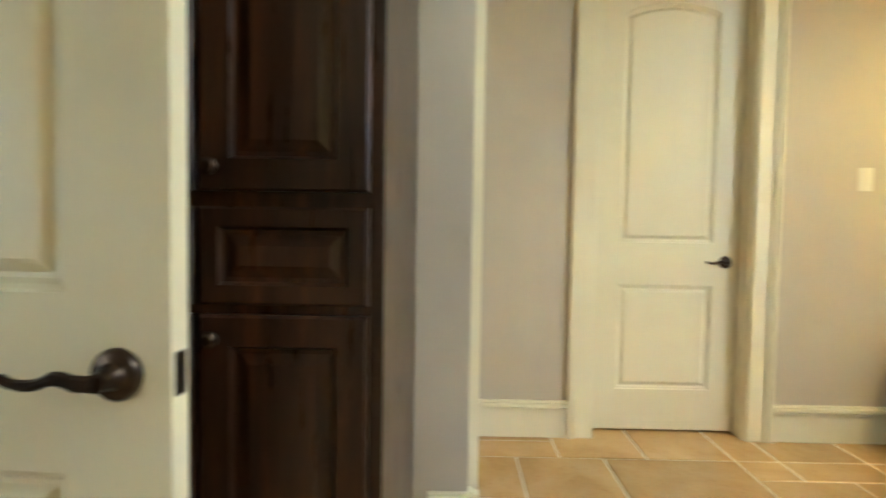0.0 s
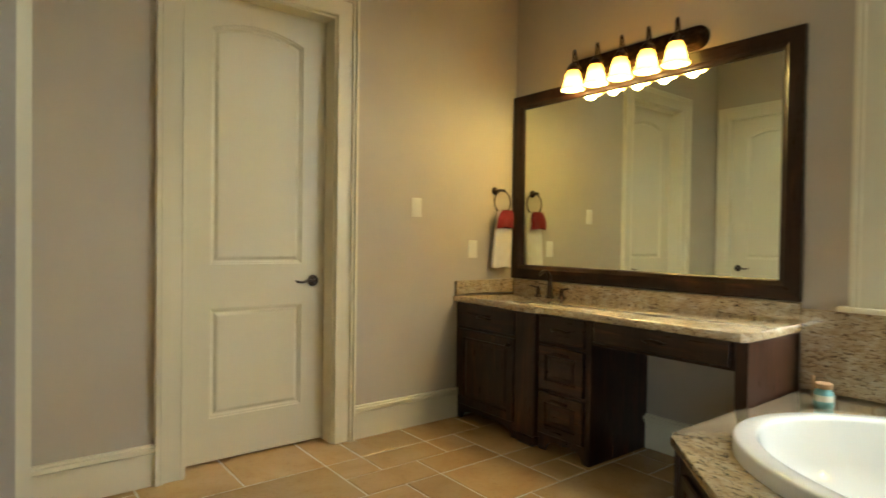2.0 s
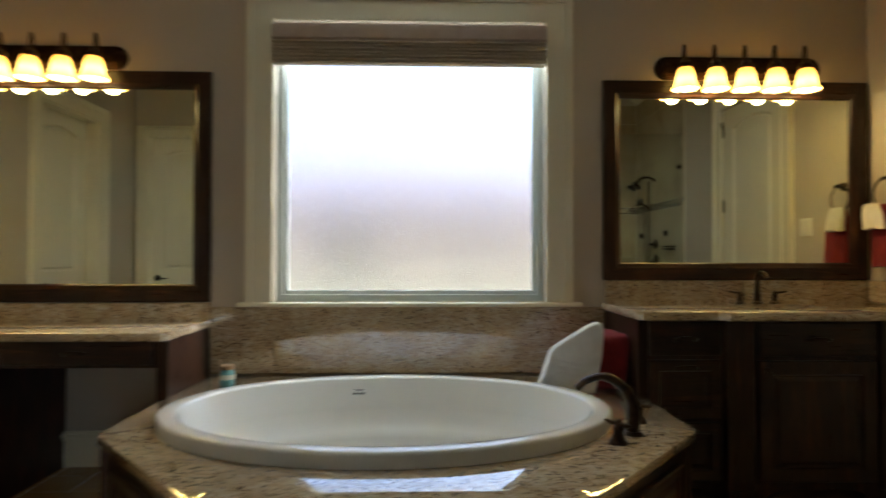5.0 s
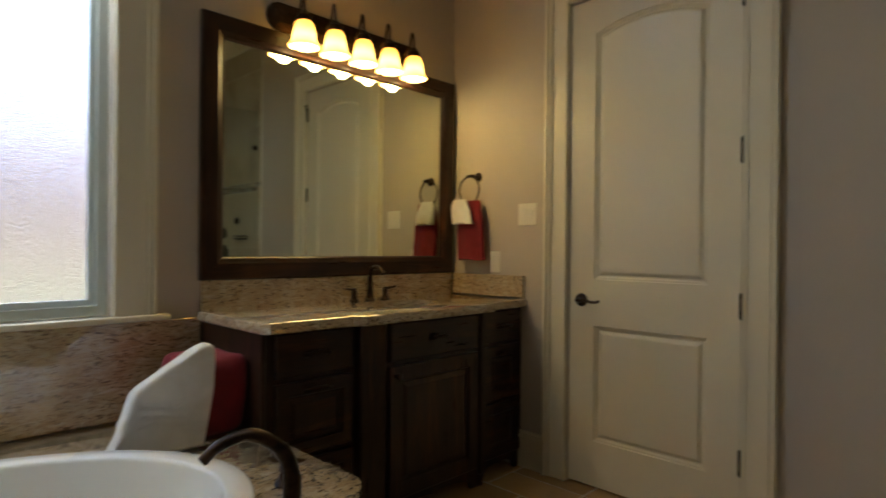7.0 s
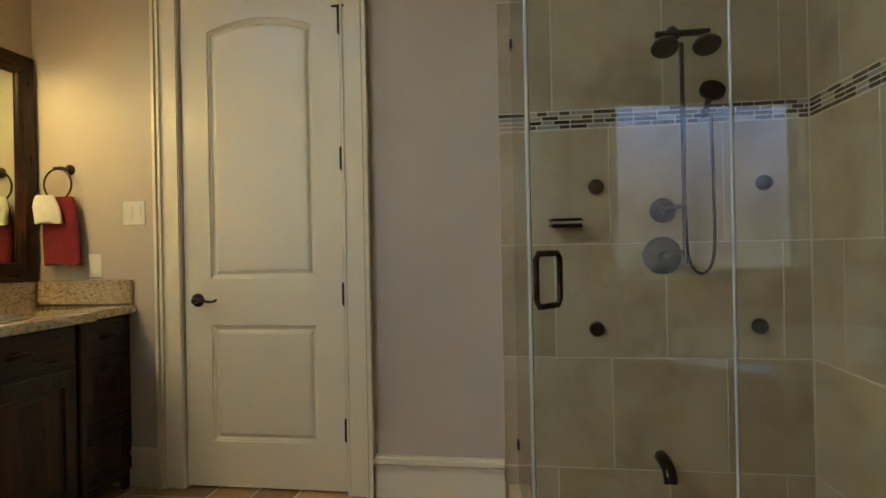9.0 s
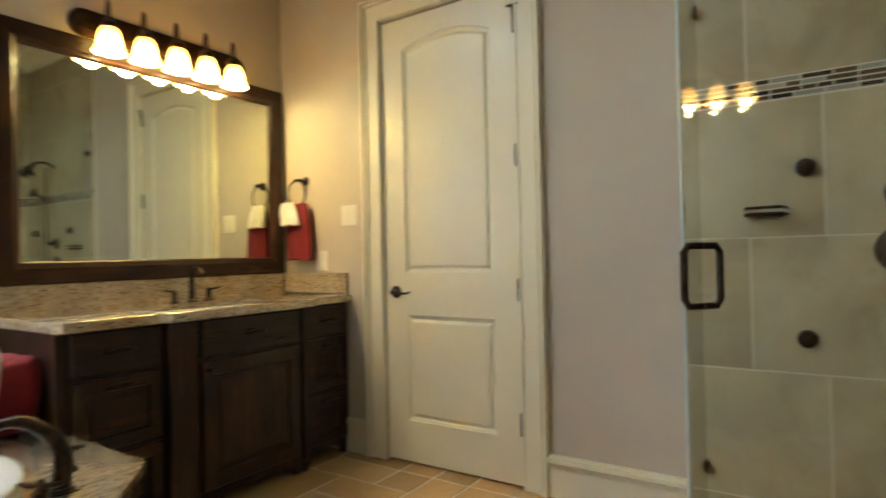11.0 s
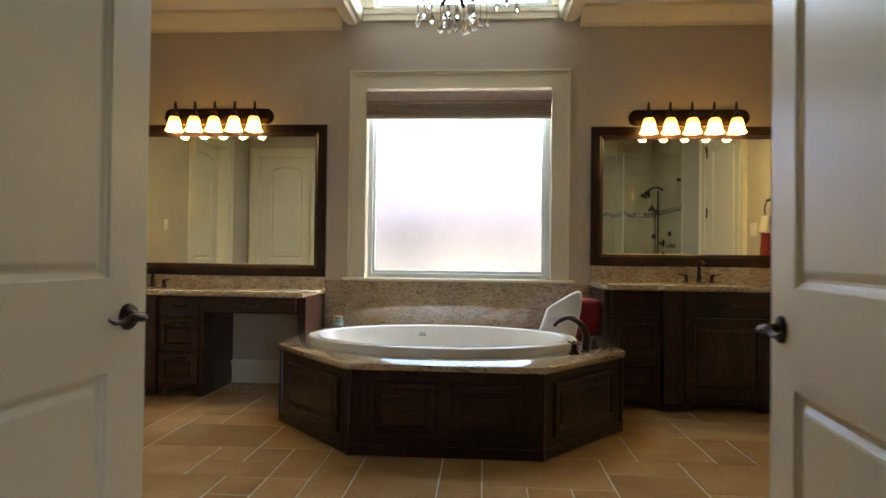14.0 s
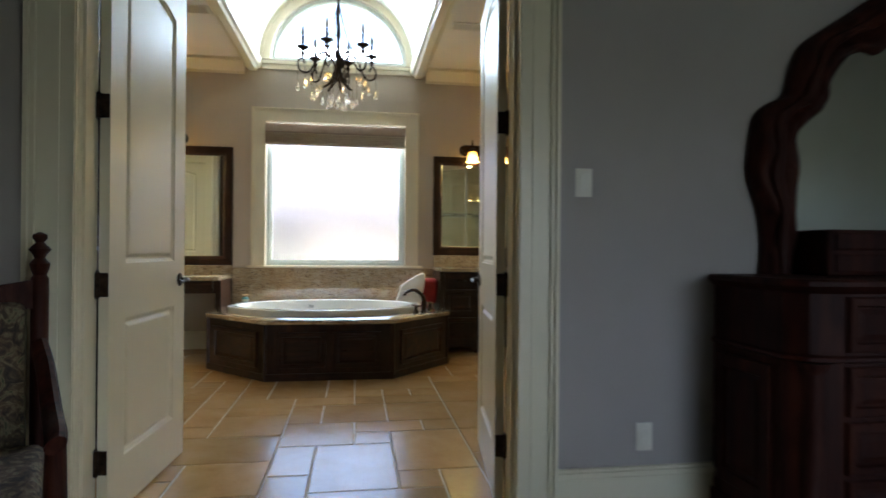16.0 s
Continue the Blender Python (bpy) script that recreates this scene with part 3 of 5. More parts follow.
def front(parent, name, x0, x1, z0, z1, y, raised=True, hw="", m=None, wood=None, frame_w=0.05):
    """A drawer or door front that stands 20 mm proud of y, facing -y, with its pull or knob."""
    steps = [(0, 0), (0, -0.015), (0.005, -0.02)]
    if raised:
        f = min(frame_w, (z1 - z0) * 0.26, (x1 - x0) * 0.26)
        steps += [(f, -0.02), (f + 0.006, -0.009), (f + 0.014, -0.008), (f + 0.034, -0.016)]
    bm = loft(B(), rect_loops(x0, x1, z0, z1, steps, y))
    ob = part(name, bm if m is None else moved(bm, m), wood or M_WOOD, parent, "", 20)
    xc, zc = (x0 + x1) / 2, (z0 + z1) / 2
    k = B()
    if hw == "pull":
        zc = zc if not raised else z1 - 0.035
        p = [(xc - 0.05, y - 0.02, zc - 0.004), (xc - 0.045, y - 0.036, zc), (xc - 0.02, y - 0.044, zc + 0.006), (xc + 0.02, y - 0.044, zc + 0.006), (xc + 0.045, y - 0.036, zc), (xc + 0.05, y - 0.02, zc - 0.004)]
        tube(k, spline(p, 4), 0.0065, 8, 1.5)
        lathe(k, [(0.010, -0.022), (0.008, -0.028)], 10, (xc - 0.05, y, zc - 0.004), "y")
        nm = "pull"
    elif hw:
        xk = x0 + 0.028 if "l" in hw else x1 - 0.028
        zk = z1 - 0.04 if "t" in hw else z0 + 0.04
        moved(lathe(k, [(0.009, 0), (0.006, 0.008), (0.007, 0.016), (0.015, 0.02), (0.016, 0.027), (0.009, 0.033)], 14), Matrix.Translation((xk, y - 0.02, zk)) @ pose(0, 0, 0, 90))
        nm = "knob"
    if hw:
        part(nm, k if m is None else moved(k, m), M_BRONZE, ob, "dark bronze " + nm)
    else:
        k.free()
    return ob


def scallop(x0, x1, h, y0, y1):
    """Toe board with a curved cut-out between two feet."""
    f, n = 0.05, 12
    pts = [(x0, h), (x0, 0), (x0 + f, 0)]
    for i in range(n + 1):
        t_ = i / n
        pts.append((x0 + f + 0.01 + (x1 - x0 - 2 * f - 0.02) * t_, 0.03 + 0.035 * abs(math.sin(math.pi * t_)) ** 0.45 - 0.012 * math.exp(-((t_ - 0.5) / 0.09) ** 2)))
    pts += [(x1 - f, 0), (x1, 0), (x1, h)]
    return prism(B(), pts, "y", y0, y1)


def ellipse(cx, cy, a, b, n=40, p=2.0):
    out = []
    for k in range(n):
        c_, s_ = math.cos(2 * math.pi * k / n), math.sin(2 * math.pi * k / n)
        out.append((cx + a * math.copysign(abs(c_) ** (2 / p), c_), cy + b * math.copysign(abs(s_) ** (2 / p), s_)))
    return out


def counter(name, label, shape, hole, z, th, splashes, at):
    c_ = thing(name, label, "countertop", at)
    bm = B()
    n = len(shape)
    # bullnose edge: the outline shrinks at the top and the underside

    def shrink(d):
        cx_ = sum(p[0] for p in shape) / n
        out = []
        for i, (x, y) in enumerate(shape):
            a_, b_ = Vector(shape[i - 1]), Vector(shape[(i + 1) % n])
            p = Vector((x, y))
            e1, e2 = (p - a_).normalized(), (b_ - p).normalized()
            n1, n2 = Vector((-e1.y, e1.x)), Vector((-e2.y, e2.x))
            q = n1 + n2
            q = q / max(0.4, q.dot(n1))
            out.append((x + q.x * d, y + q.y * d))
        return out
    top = shrink(0.010)
    vs = [bm.verts.new((x, y, z)) for x, y in top]
    es = [bm.edges.new((vs[i], vs[(i + 1) % n])) for i in range(n)]
    if hole:
        hs = [bm.verts.new((x, y, z)) for x, y in hole]
        es += [bm.edges.new((hs[i], hs[(i + 1) % len(hs)])) for i in range(len(hs))]
    bmesh.ops.triangle_fill(bm, edges=es, use_beauty=True)
    prev = vs
    for d, dz in ((0.003, 0.004), (0.0, 0.012), (0.0, th - 0.012), (0.003, th - 0.004), (0.012, th)):
        row = [bm.verts.new((x, y, z - dz)) for x, y in shrink(d)]
        for i in range(n):
            bm.faces.new((prev[i], prev[(i + 1) % n], row[(i + 1) % n], row[i]))
        prev = row
    if hole:
        low = [bm.verts.new((x, y, z - th)) for x, y in hole]
        m_ = len(hole)
        for i in range(m_):
            bm.faces.new((hs[i], hs[(i + 1) % m_], low[(i + 1) % m_], low[i]))
    part("slab", bm, M_GRANITE, c_, "polished speckled granite", 30)
    for q in splashes:
        part("backsplash", box(*q, 0.003), M_GRANITE, c_, "low granite backsplash", 0)
    return c_


def basin(name, label, cx, cy, z, a, b, deep):
    bm = B()
    loops = []
    for s, dz in ((1.03, 0.0), (1.0, 0.002), (0.96, 0.02), (0.9, 0.06), (0.75, 0.1), (0.45, deep - 0.005), (0.12, deep)):
        loops.append([(x, y, z - dz) for x, y in ellipse(cx, cy, a * s, b * s, 36, 2.4)])
    loft(bm, loops, caps=False)
    bm.faces.new([v_ for v_ in bm.verts][-36:])
    return single(name, bm, M_PORC, label, "sink", "", 60)


def faucet(name, label, x, y, z):
    f = thing(name, label, "faucet", (x, y, z))
    b_ = B()
    lathe(b_, [(0.027, 0), (0.027, 0.006), (0.020, 0.012), (0.0165, 0.05), (0.014, 0.10), (0.013, 0.12)], 16, (x, y, z))
    part("body", b_, M_BRONZE, f)
    p = [(x, y, z + 0.115), (x, y - 0.006, z + 0.145), (x, y - 0.035, z + 0.17), (x, y - 0.075, z + 0.165), (x, y - 0.105, z + 0.14)]
    part("spout", tube(B(), spline(p, 6), 0.0115, 10), M_BRONZE, f)
    for s in (-1, 1):
        h = B()
        lathe(h, [(0.023, 0), (0.023, 0.005), (0.016, 0.012), (0.013, 0.035), (0.016, 0.045), (0.010, 0.056), (0.006, 0.066)], 14, (x + s * 0.1, y, z))
        ho = part("handle", h, M_BRONZE, f)
        tube_ = tube(B(), spline([(x + s * 0.1, y, z + 0.055), (x + s * 0.13, y - 0.006, z + 0.06), (x + s * 0.165, y - 0.01, z + 0.066)], 4), [0.007] * 4 + [0.006] * 4 + [0.004], 8)
        part("lever", tube_, M_BRONZE, ho)
    return f


# ---- left vanity with a knee space ----
ZL = 0.818
vl = thing("vanity_cabinet", "dark stained alder vanity with drawers and an open knee space", "cabinet", (-2.0, -0.3, 0))
yf = -0.53
b_ = box(XW + 0.002, -2.36, yf, -0.005, 0.075, ZL - 0.045)
bx(b_, -2.36, -1.86, yf, -0.005, 0.075, ZL - 0.045)
part("carcass", b_, M_WOOD, vl, "", 0)
part("side_panel", box(-1.86, -1.84, yf + 0.002, -0.005, 0.0, ZL - 0.045), M_WOOD, vl, "", 0)
part("toe_board", scallop(XW + 0.004, -2.37, 0.08, yf + 0.002, yf + 0.02), M_WOOD, vl)
part("toe_board", scallop(-2.2, -1.842, 0.08, yf + 0.002, yf + 0.02), M_WOOD, vl)
pil = box(-2.365, -2.205, yf - 0.035, yf + 0.05, 0.06, ZL - 0.042, 0.006)
bx(pil, -2.355, -2.215, yf - 0.025, yf + 0.05, 0, 0.062, 0.01)
part("pilaster", pil, M_WOOD, vl)
front(vl, "drawer", XW + 0.04, -2.39, 0.62, 0.77, yf, False, "pull", wood=M_WOODX)
front(vl, "door", XW + 0.04, -2.39, 0.10, 0.60, yf, True, "rt")
for z0, z1, r in ((0.62, 0.77, False), (0.355, 0.60, True), (0.10, 0.335, True)):
    front(vl, "drawer", -2.19, -1.875, z0, z1, yf, r, "pull", wood=M_WOODX)
part("apron", box(-1.838, -1.10, yf + 0.01, yf + 0.03, 0.645, ZL - 0.042), M_WOODX, vl, "", 0)
front(vl, "drawer", -1.82, -1.12, 0.66, 0.775, yf + 0.01, False, "pull", wood=M_WOODX)
leg = box(-1.10, -1.045, yf, -0.005, 0.0, ZL - 0.042, 0.002)
part("end_panel", leg, M_WOOD, vl)
cl = counter("countertop", "polished speckled tan granite vanity top with a rounded front edge",
             [(XW + 0.002, -0.02), (XW + 0.002, -0.565), (-2.43, -0.565), (-2.40, -0.6), (-2.17, -0.6), (-2.14, -0.565), (-1.06, -0.565), (-1.035, -0.54), (-1.035, -0.02)],
             ellipse(-2.51, -0.315, 0.21, 0.15, 36, 2.3), ZL, 0.044,
             [(XW + 0.021, -1.038, -0.02, -0.001, ZL - 0.03, 0.914), (XW + 0.001, XW + 0.02, -0.555, -0.001, ZL + 0.001, 0.914)], (-2.0, -0.3, ZL - 0.04))
basin("sink", "oval white undermount sink in the vanity top", -2.51, -0.315, ZL - 0.036, 0.212, 0.152, 0.13)
faucet("sink_faucet", "dark bronze three-piece faucet behind the sink", -2.51, -0.1, ZL)

# ---- right vanity ----
ZR = 0.918
vr = thing("vanity_cabinet", "dark stained alder vanity with drawers beside a middle door", "cabinet", (2.0, -0.3, 0))
X0, X1 = 1.215, XE - 0.002
b_ = box(X0, X1, yf, -0.005, 0.075, ZR - 0.045)
part("carcass", b_, M_WOOD, vr, "", 0)
part("middle_carcass", box(1.62, 2.385, yf - 0.03, yf + 0.01, 0.075, ZR - 0.046), M_WOOD, vr, "", 0)
for q in ((X0 + 0.002, 1.62), (2.385, X1 - 0.002)):
    part("toe_board", scallop(*q, 0.08, yf + 0.002, yf + 0.02), M_WOOD, vr)
part("toe_board", scallop(1.74, 2.36, 0.08, yf - 0.028, yf - 0.01), M_WOOD, vr)
for xa, xb in ((1.61, 1.745), (2.355, 2.395)):
    pil = box(xa, xb, yf - 0.05, yf + 0.02, 0.06, ZR - 0.043, 0.006)
    bx(pil, xa + 0.008, xb - 0.008, yf - 0.042, yf + 0.02, 0, 0.062, 0.006)
    part("pilaster", pil, M_WOOD, vr)
for xa, xb in ((X0 + 0.03, 1.595), (2.42, X1 - 0.025)):
    for z0, z1, r in ((0.70, 0.865, False), (0.40, 0.68, True), (0.10, 0.38, True)):
        front(vr, "drawer", xa, xb, z0, z1, yf, r, "pull", wood=M_WOODX)
front(vr, "drawer", 1.765, 2.335, 0.70, 0.865, yf - 0.03, False, "pull", wood=M_WOODX)
front(vr, "door", 1.765, 2.335, 0.10, 0.68, yf - 0.03, True, "lt", frame_w=0.065)
part("end_panel", box(X0 - 0.018, X0, yf, -0.005, 0.0, ZR - 0.045, 0.002), M_WOOD, vr)
counter("countertop", "polished speckled tan granite vanity top with a rounded front edge",
        [(1.175, -0.02), (1.175, -0.56), (1.20, -0.59), (1.56, -0.59), (1.60, -0.63), (2.40, -0.63), (2.44, -0.58), (X1, -0.57), (X1, -0.02)],
        ellipse(2.03, -0.315, 0.23, 0.15, 36, 2.3), ZR, 0.046,
        [(1.196, X1 - 0.021, -0.02, -0.001, ZR - 0.03, 1.042), (X1 - 0.02, X1 - 0.001, -0.555, -0.001, ZR + 0.001, 1.042)], (2.0, -0.3, ZR - 0.04))
basin("sink", "oval white undermount sink in the vanity top", 2.03, -0.315, ZR - 0.038, 0.228, 0.15, 0.13)
faucet("sink_faucet", "dark bronze three-piece faucet behind the sink", 2.03, -0.1, ZR)


# ---- mirrors ----
def wall_mirror(label, x0, x1, z0, z1, wd=0.1):
    mi = thing("wall_mirror", label, "mirror", ((x0 + x1) / 2, 0, z0))
    prof = ((0, 0.0), (0, -0.026), (0.006, -0.032), (wd - 0.03, -0.032), (wd - 0.022, -0.027), (wd - 0.008, -0.024), (wd, -0.014), (wd, 0))
    for side in range(4):
        lo, hi = [], []
        for o, d in prof:
            c4 = [(x0 + o, z0 + o), (x1 - o, z0 + o), (x1 - o, z1 - o), (x0 + o, z1 - o)]
            a_, b_2 = c4[side], c4[(side + 1) % 4]
            lo.append((a_[0], d - 0.001, a_[1]))
            hi.append((b_2[0], d - 0.001, b_2[1]))
        part("frame_rail", loft(B(), [lo, hi]), M_WOODX if side % 2 == 0 else M_WOOD, mi, "wide dark stained frame rail", 20)
    part("glass", box(x0 + wd - 0.01, x1 - wd + 0.01, -0.009, -0.004, z0 + wd - 0.01, z1 - wd + 0.01), M_MIRROR, mi, "silvered mirror glass", 0)
    return mi


wall_mirror("large mirror in a wide dark wood frame above the knee-space vanity", XW + 0.004, -1.04, 0.918, 2.215)
wall_mirror("mirror in a wide dark wood frame above the taller counter", 1.185, XE - 0.02, 1.043, 2.187)

# ---- wall lamps ----
SHADE = B()
prof = [(0.0735, 0.0), (0.0715, 0.006), (0.062, 0.02), (0.056, 0.042), (0.051, 0.072), (0.045, 0.098), (0.036, 0.116), (0.022, 0.124)]
lathe(SHADE, prof + [(r - 0.004, z - 0.003) for r, z in prof[::-1]], 28, caps=False)
SHADE = finish("shade", SHADE, M_LAMPGLASS, 60)


def vanity_light(xs, zb, label):
    xc = (xs[0] + xs[-1]) / 2
    v_ = thing("vanity_light", label, "wall lamp", (xc, 0, zb + 0.1))
    zp, half = zb + 0.145, 0.485
    for r, d in ((0.066, 0.010), (0.058, 0.016), (0.050, 0.020), (0.042, 0.024), (0.034, 0.028)):
        e = half - 0.066
        pts = [(xc + e + r * math.cos(a), zp + r * math.sin(a)) for a in [math.pi * (k / 12 - 0.5) for k in range(13)]]
        pts += [(xc - e + r * math.cos(a), zp + r * math.sin(a)) for a in [math.pi * (k / 12 + 0.5) for k in range(13)]]
        part("backplate_tier", prism(B(), pts, "y", -d, -0.0 if d == 0.010 else -d + 0.0065), M_BRONZE, v_, "stepped dark bronze back plate")
    for x in xs:
        a = part("arm", tube(B(), spline([(x, -0.025, zp), (x, -0.06, zp + 0.03), (x, -0.076, zp + 0.085), (x, -0.085, zp + 0.108), (x, -0.097, zp + 0.088), (x, -0.1, zp + 0.03)], 6), 0.0065, 8), M_BRONZE, v_, "slim curved bronze arm")
        part("socket_cap", lathe(B(), [(0.006, 0.06), (0.012, 0.055), (0.02, 0.04), (0.031, 0.03), (0.034, 0.012), (0.030, 0.0)], 18, (x, -0.1, zb + 0.115)), M_BRONZE, a)
        s = new("shade", SHADE)
        s.parent = v_
        s.matrix_parent_inverse = ORIGIN[v_.name]
        s.matrix_basis = Matrix.Translation((x, -0.1, zb))
        tagged(s, "glowing frosted bell shade")
        lp = new("bulb_light", bpy.data.lights.new("bulb_light", "POINT"))
        lp.data.energy, lp.data.color, lp.data.shadow_soft_size = LAMP_W, (1, 0.735, 0.295), 0.035
        lp.matrix_basis = Matrix.Translation((x, -0.1, zb - 0.005))
    return v_


LAMP_W = 0.5
vanity_light((-2.345, -2.171, -1.997, -1.822, -1.648), 2.148, "five-shade dark bronze lamp bar lit above the wide mirror")
vanity_light((1.627, 1.8, 1.973, 2.145, 2.318), 2.12, "five-shade dark bronze lamp bar lit above the taller counter")

# ---- tub ----
TX, TY, TA, TB_, ZD = 0.02, -0.89, 0.915, 0.602, 0.512
deck_pts = [(-1.034, -0.022), (-1.034, -0.58), (-1.058, -0.60), (-1.058, -1.085), (-1.04, -1.125), (-0.475, -1.70), (-0.44, -1.72), (0.62, -1.72), (0.66, -1.70), (1.203, -1.12), (1.22, -1.08), (1.22, -0.60), (1.194, -0.58), (1.194, -0.022)]
surround = thing("tub_surround", "dark stained alder tub surround with raised panels", "tub surround", (TX, -0.9, 0))
ring_o = [(-1.028, -0.03), (-1.028, -1.085), (-0.437, -1.685), (0.627, -1.685), (1.188, -1.075), (1.188, -0.03)]
ring_i = [(x * 0.93 + 0.005, y * 0.93 - 0.02) for x, y in ring_o]
sb = B()
loft(sb, [[(x, y, 0.0) for x, y in ring_o], [(x, y, ZD - 0.041) for x, y in ring_o], [(x, y, ZD - 0.041) for x, y in ring_i], [(x, y, 0.0) for x, y in ring_i]], closed=True)
part("case", sb, M_WOOD, surround, "", 0)
for (ax, ay), (bx_, by), cuts in ((ring_o[1], ring_o[2], 1), (ring_o[2], ring_o[3], 2), (ring_o[3], ring_o[4], 1)):
    L = math.hypot(bx_ - ax, by - ay)
    m = Matrix.Translation((ax, ay, 0)) @ Matrix.Rotation(math.atan2(by - ay, bx_ - ax), 4, "Z")
    for k in range(cuts):
        u0 = 0.10 if cuts == 1 else 0.11 + k * (L - 0.15) / 2
        u1 = L - 0.10 if cuts == 1 else u0 + (L - 0.29) / 2
        front(surround, "panel", u0, u1, 0.105, 0.405, 0.0, True, "", m, M_WOODX, 0.035)
    part("base_rail", moved(box(0.0, L, -0.012, 0.0, 0, 0.06, 0.003), m), M_WOODX, surround)
for (ax, ay) in ring_o[1:5]:
    part("corner_post", lathe(B(), [(0.016, 0.0), (0.016, ZD - 0.042)], 8, (ax, ay, 0)), M_WOOD, surround)
hole = ellipse(TX, TY, TA - 0.02, TB_ - 0.02, 56)
counter("tub_deck", "polished speckled granite tub deck with clipped corners", deck_pts, hole, ZD, 0.04, [(-1.036, 1.19, -0.02, -0.001, ZD + 0.001, 0.890)], (TX, -0.9, ZD - 0.04))

tub = thing("bathtub", "oval white drop-in bathtub set in a granite deck", "bathtub", (TX, TY, 0.1))
T = []
for da, db, z in ((0.0, 0.0, ZD + 0.001), (0.0, 0.0, ZD + 0.042), (-0.003, -0.003, ZD + 0.050), (-0.010, -0.010, ZD + 0.054), (-0.066, -0.062, ZD + 0.054), (-0.073, -0.069, ZD + 0.051), (-0.078, -0.074, ZD + 0.042),
                  (-0.11, -0.10, 0.42), (-0.15, -0.13, 0.34), (-0.175, -0.15, 0.325), (-0.20, -0.165, 0.29), (-0.25, -0.19, 0.17), (-0.32, -0.25, 0.125), (-0.55, -0.45, 0.112), (-0.90, -0.63, 0.108)):
    T.append([(x, y, z) for x, y in ellipse(TX + max(0, 0.5 - z) * 0.12, TY, TA + da, TB_ + db, 72)])
tb = loft(B(), T, caps=False)
tb.verts.ensure_lookup_table()
tb.faces.new(tb.verts[-72:])
part("shell", tb, M_PORC, tub, "", 50)
part("overflow_plate", moved(lathe(B(), [(0.036, 0), (0.036, 0.008), (0.03, 0.014), (0.006, 0.016)], 24), Matrix.Translation((TX + TA - 0.112, TY + 0.02, 0.44)) @ pose(0, 0, 0, 0, -78)), M_BRONZE, tub, "dark bronze overflow plate")
mk = B()
for k in range(3):
    bx(mk, -0.026 + k * 0.02, -0.014 + k * 0.02, -0.002, 0.0, -0.014, -0.004)
bx(mk, -0.028, 0.028, -0.002, 0.0, 0.012, 0.014)
bx(mk, -0.02, 0.02, -0.002, 0.0, 0.004, 0.007)
part("maker_mark", moved(mk, Matrix.Translation((-0.16, TY + TB_ - 0.107, 0.5)) @ pose(0, 0, 0, 14, 0, 2)), mat("mark_grey", (0.08, 0.08, 0.08), 0.5), tub, "small grey printed mark")

tf = thing("tub_faucet", "dark bronze arched tub filler with two cross handles", "faucet", (0.945, -1.15, ZD))
bx0, by0 = 0.952, -1.145
p = [(bx0, by0, ZD), (bx0 + 0.004, by0, ZD + 0.09), (bx0 - 0.02, by0 + 0.012, ZD + 0.16), (bx0 - 0.085, by0 + 0.045, ZD + 0.205), (bx0 - 0.15, by0 + 0.08, ZD + 0.185), (bx0 - 0.185, by0 + 0.098, ZD + 0.15)]
part("spout", tube(B(), spline(p, 7), [0.028] * 8 + [0.024] * 7 + [0.020] * 7 + [0.017] * 7 + [0.016] * 7, 14, 0.85), M_BRONZE, tf, "broad arched spout")
part("flange", lathe(B(), [(0.038, 0), (0.038, 0.006), (0.03, 0.014)], 18, (bx0, by0, ZD)), M_BRONZE, tf)
for hx, hy in ((0.865, -1.245), (1.034, -0.985)):
    h = lathe(B(), [(0.034, 0), (0.034, 0.006), (0.024, 0.016), (0.017, 0.04), (0.021, 0.052), (0.014, 0.062), (0.009, 0.078), (0.005, 0.084)], 16, (hx, hy, ZD))
    ho = part("handle", h, M_BRONZE, tf)
    for s in (-1, 1):
        part("lever", tube(B(), [(hx, hy, ZD + 0.066), (hx + s * 0.022, hy - s * 0.03, ZD + 0.068), (hx + s * 0.034, hy - s * 0.046, ZD + 0.072)], [0.007, 0.008, 0.004], 8), M_BRONZE, ho)


# ---- towels on the tub deck ----
def soft(bm, amount, scale, seed):
    for v_ in bm.verts:
        v_.co += amount * noise.noise_vector(v_.co * scale + Vector((seed, seed, 0)))
    return bm


rt = box(0.955, 1.185, -0.455, -0.19, ZD, 0.79, 0.04, 4)
bmesh.ops.subdivide_edges(rt, edges=[e for e in rt.edges if e.calc_length() > 0.06], cuts=6, use_grid_fill=True)
for v_ in rt.verts:
    v_.co.x += 0.012 * math.sin(9 * v_.co.z) + 0.03 * (v_.co.z - ZD)
    v_.co.z -= 0.05 * max(0, v_.co.x - 1.08) * (v_.co.z - ZD) / 0.28
single("folded_towel", soft(rt, 0.013, 8, 3), M_RED, "thick dark red folded bath towel standing on the tub deck", "towel", "", 70)
edge = spline([(0.70, 0.517), (0.738, 0.58), (0.766, 0.66), (0.785, 0.718), (0.826, 0.752), (0.90, 0.80), (0.965, 0.838), (1.012, 0.857), (1.038, 0.835), (1.032, 0.75), (1.012, 0.63), (0.99, 0.517)], 4)
xm, zm = 0.89, 0.65
rows = []
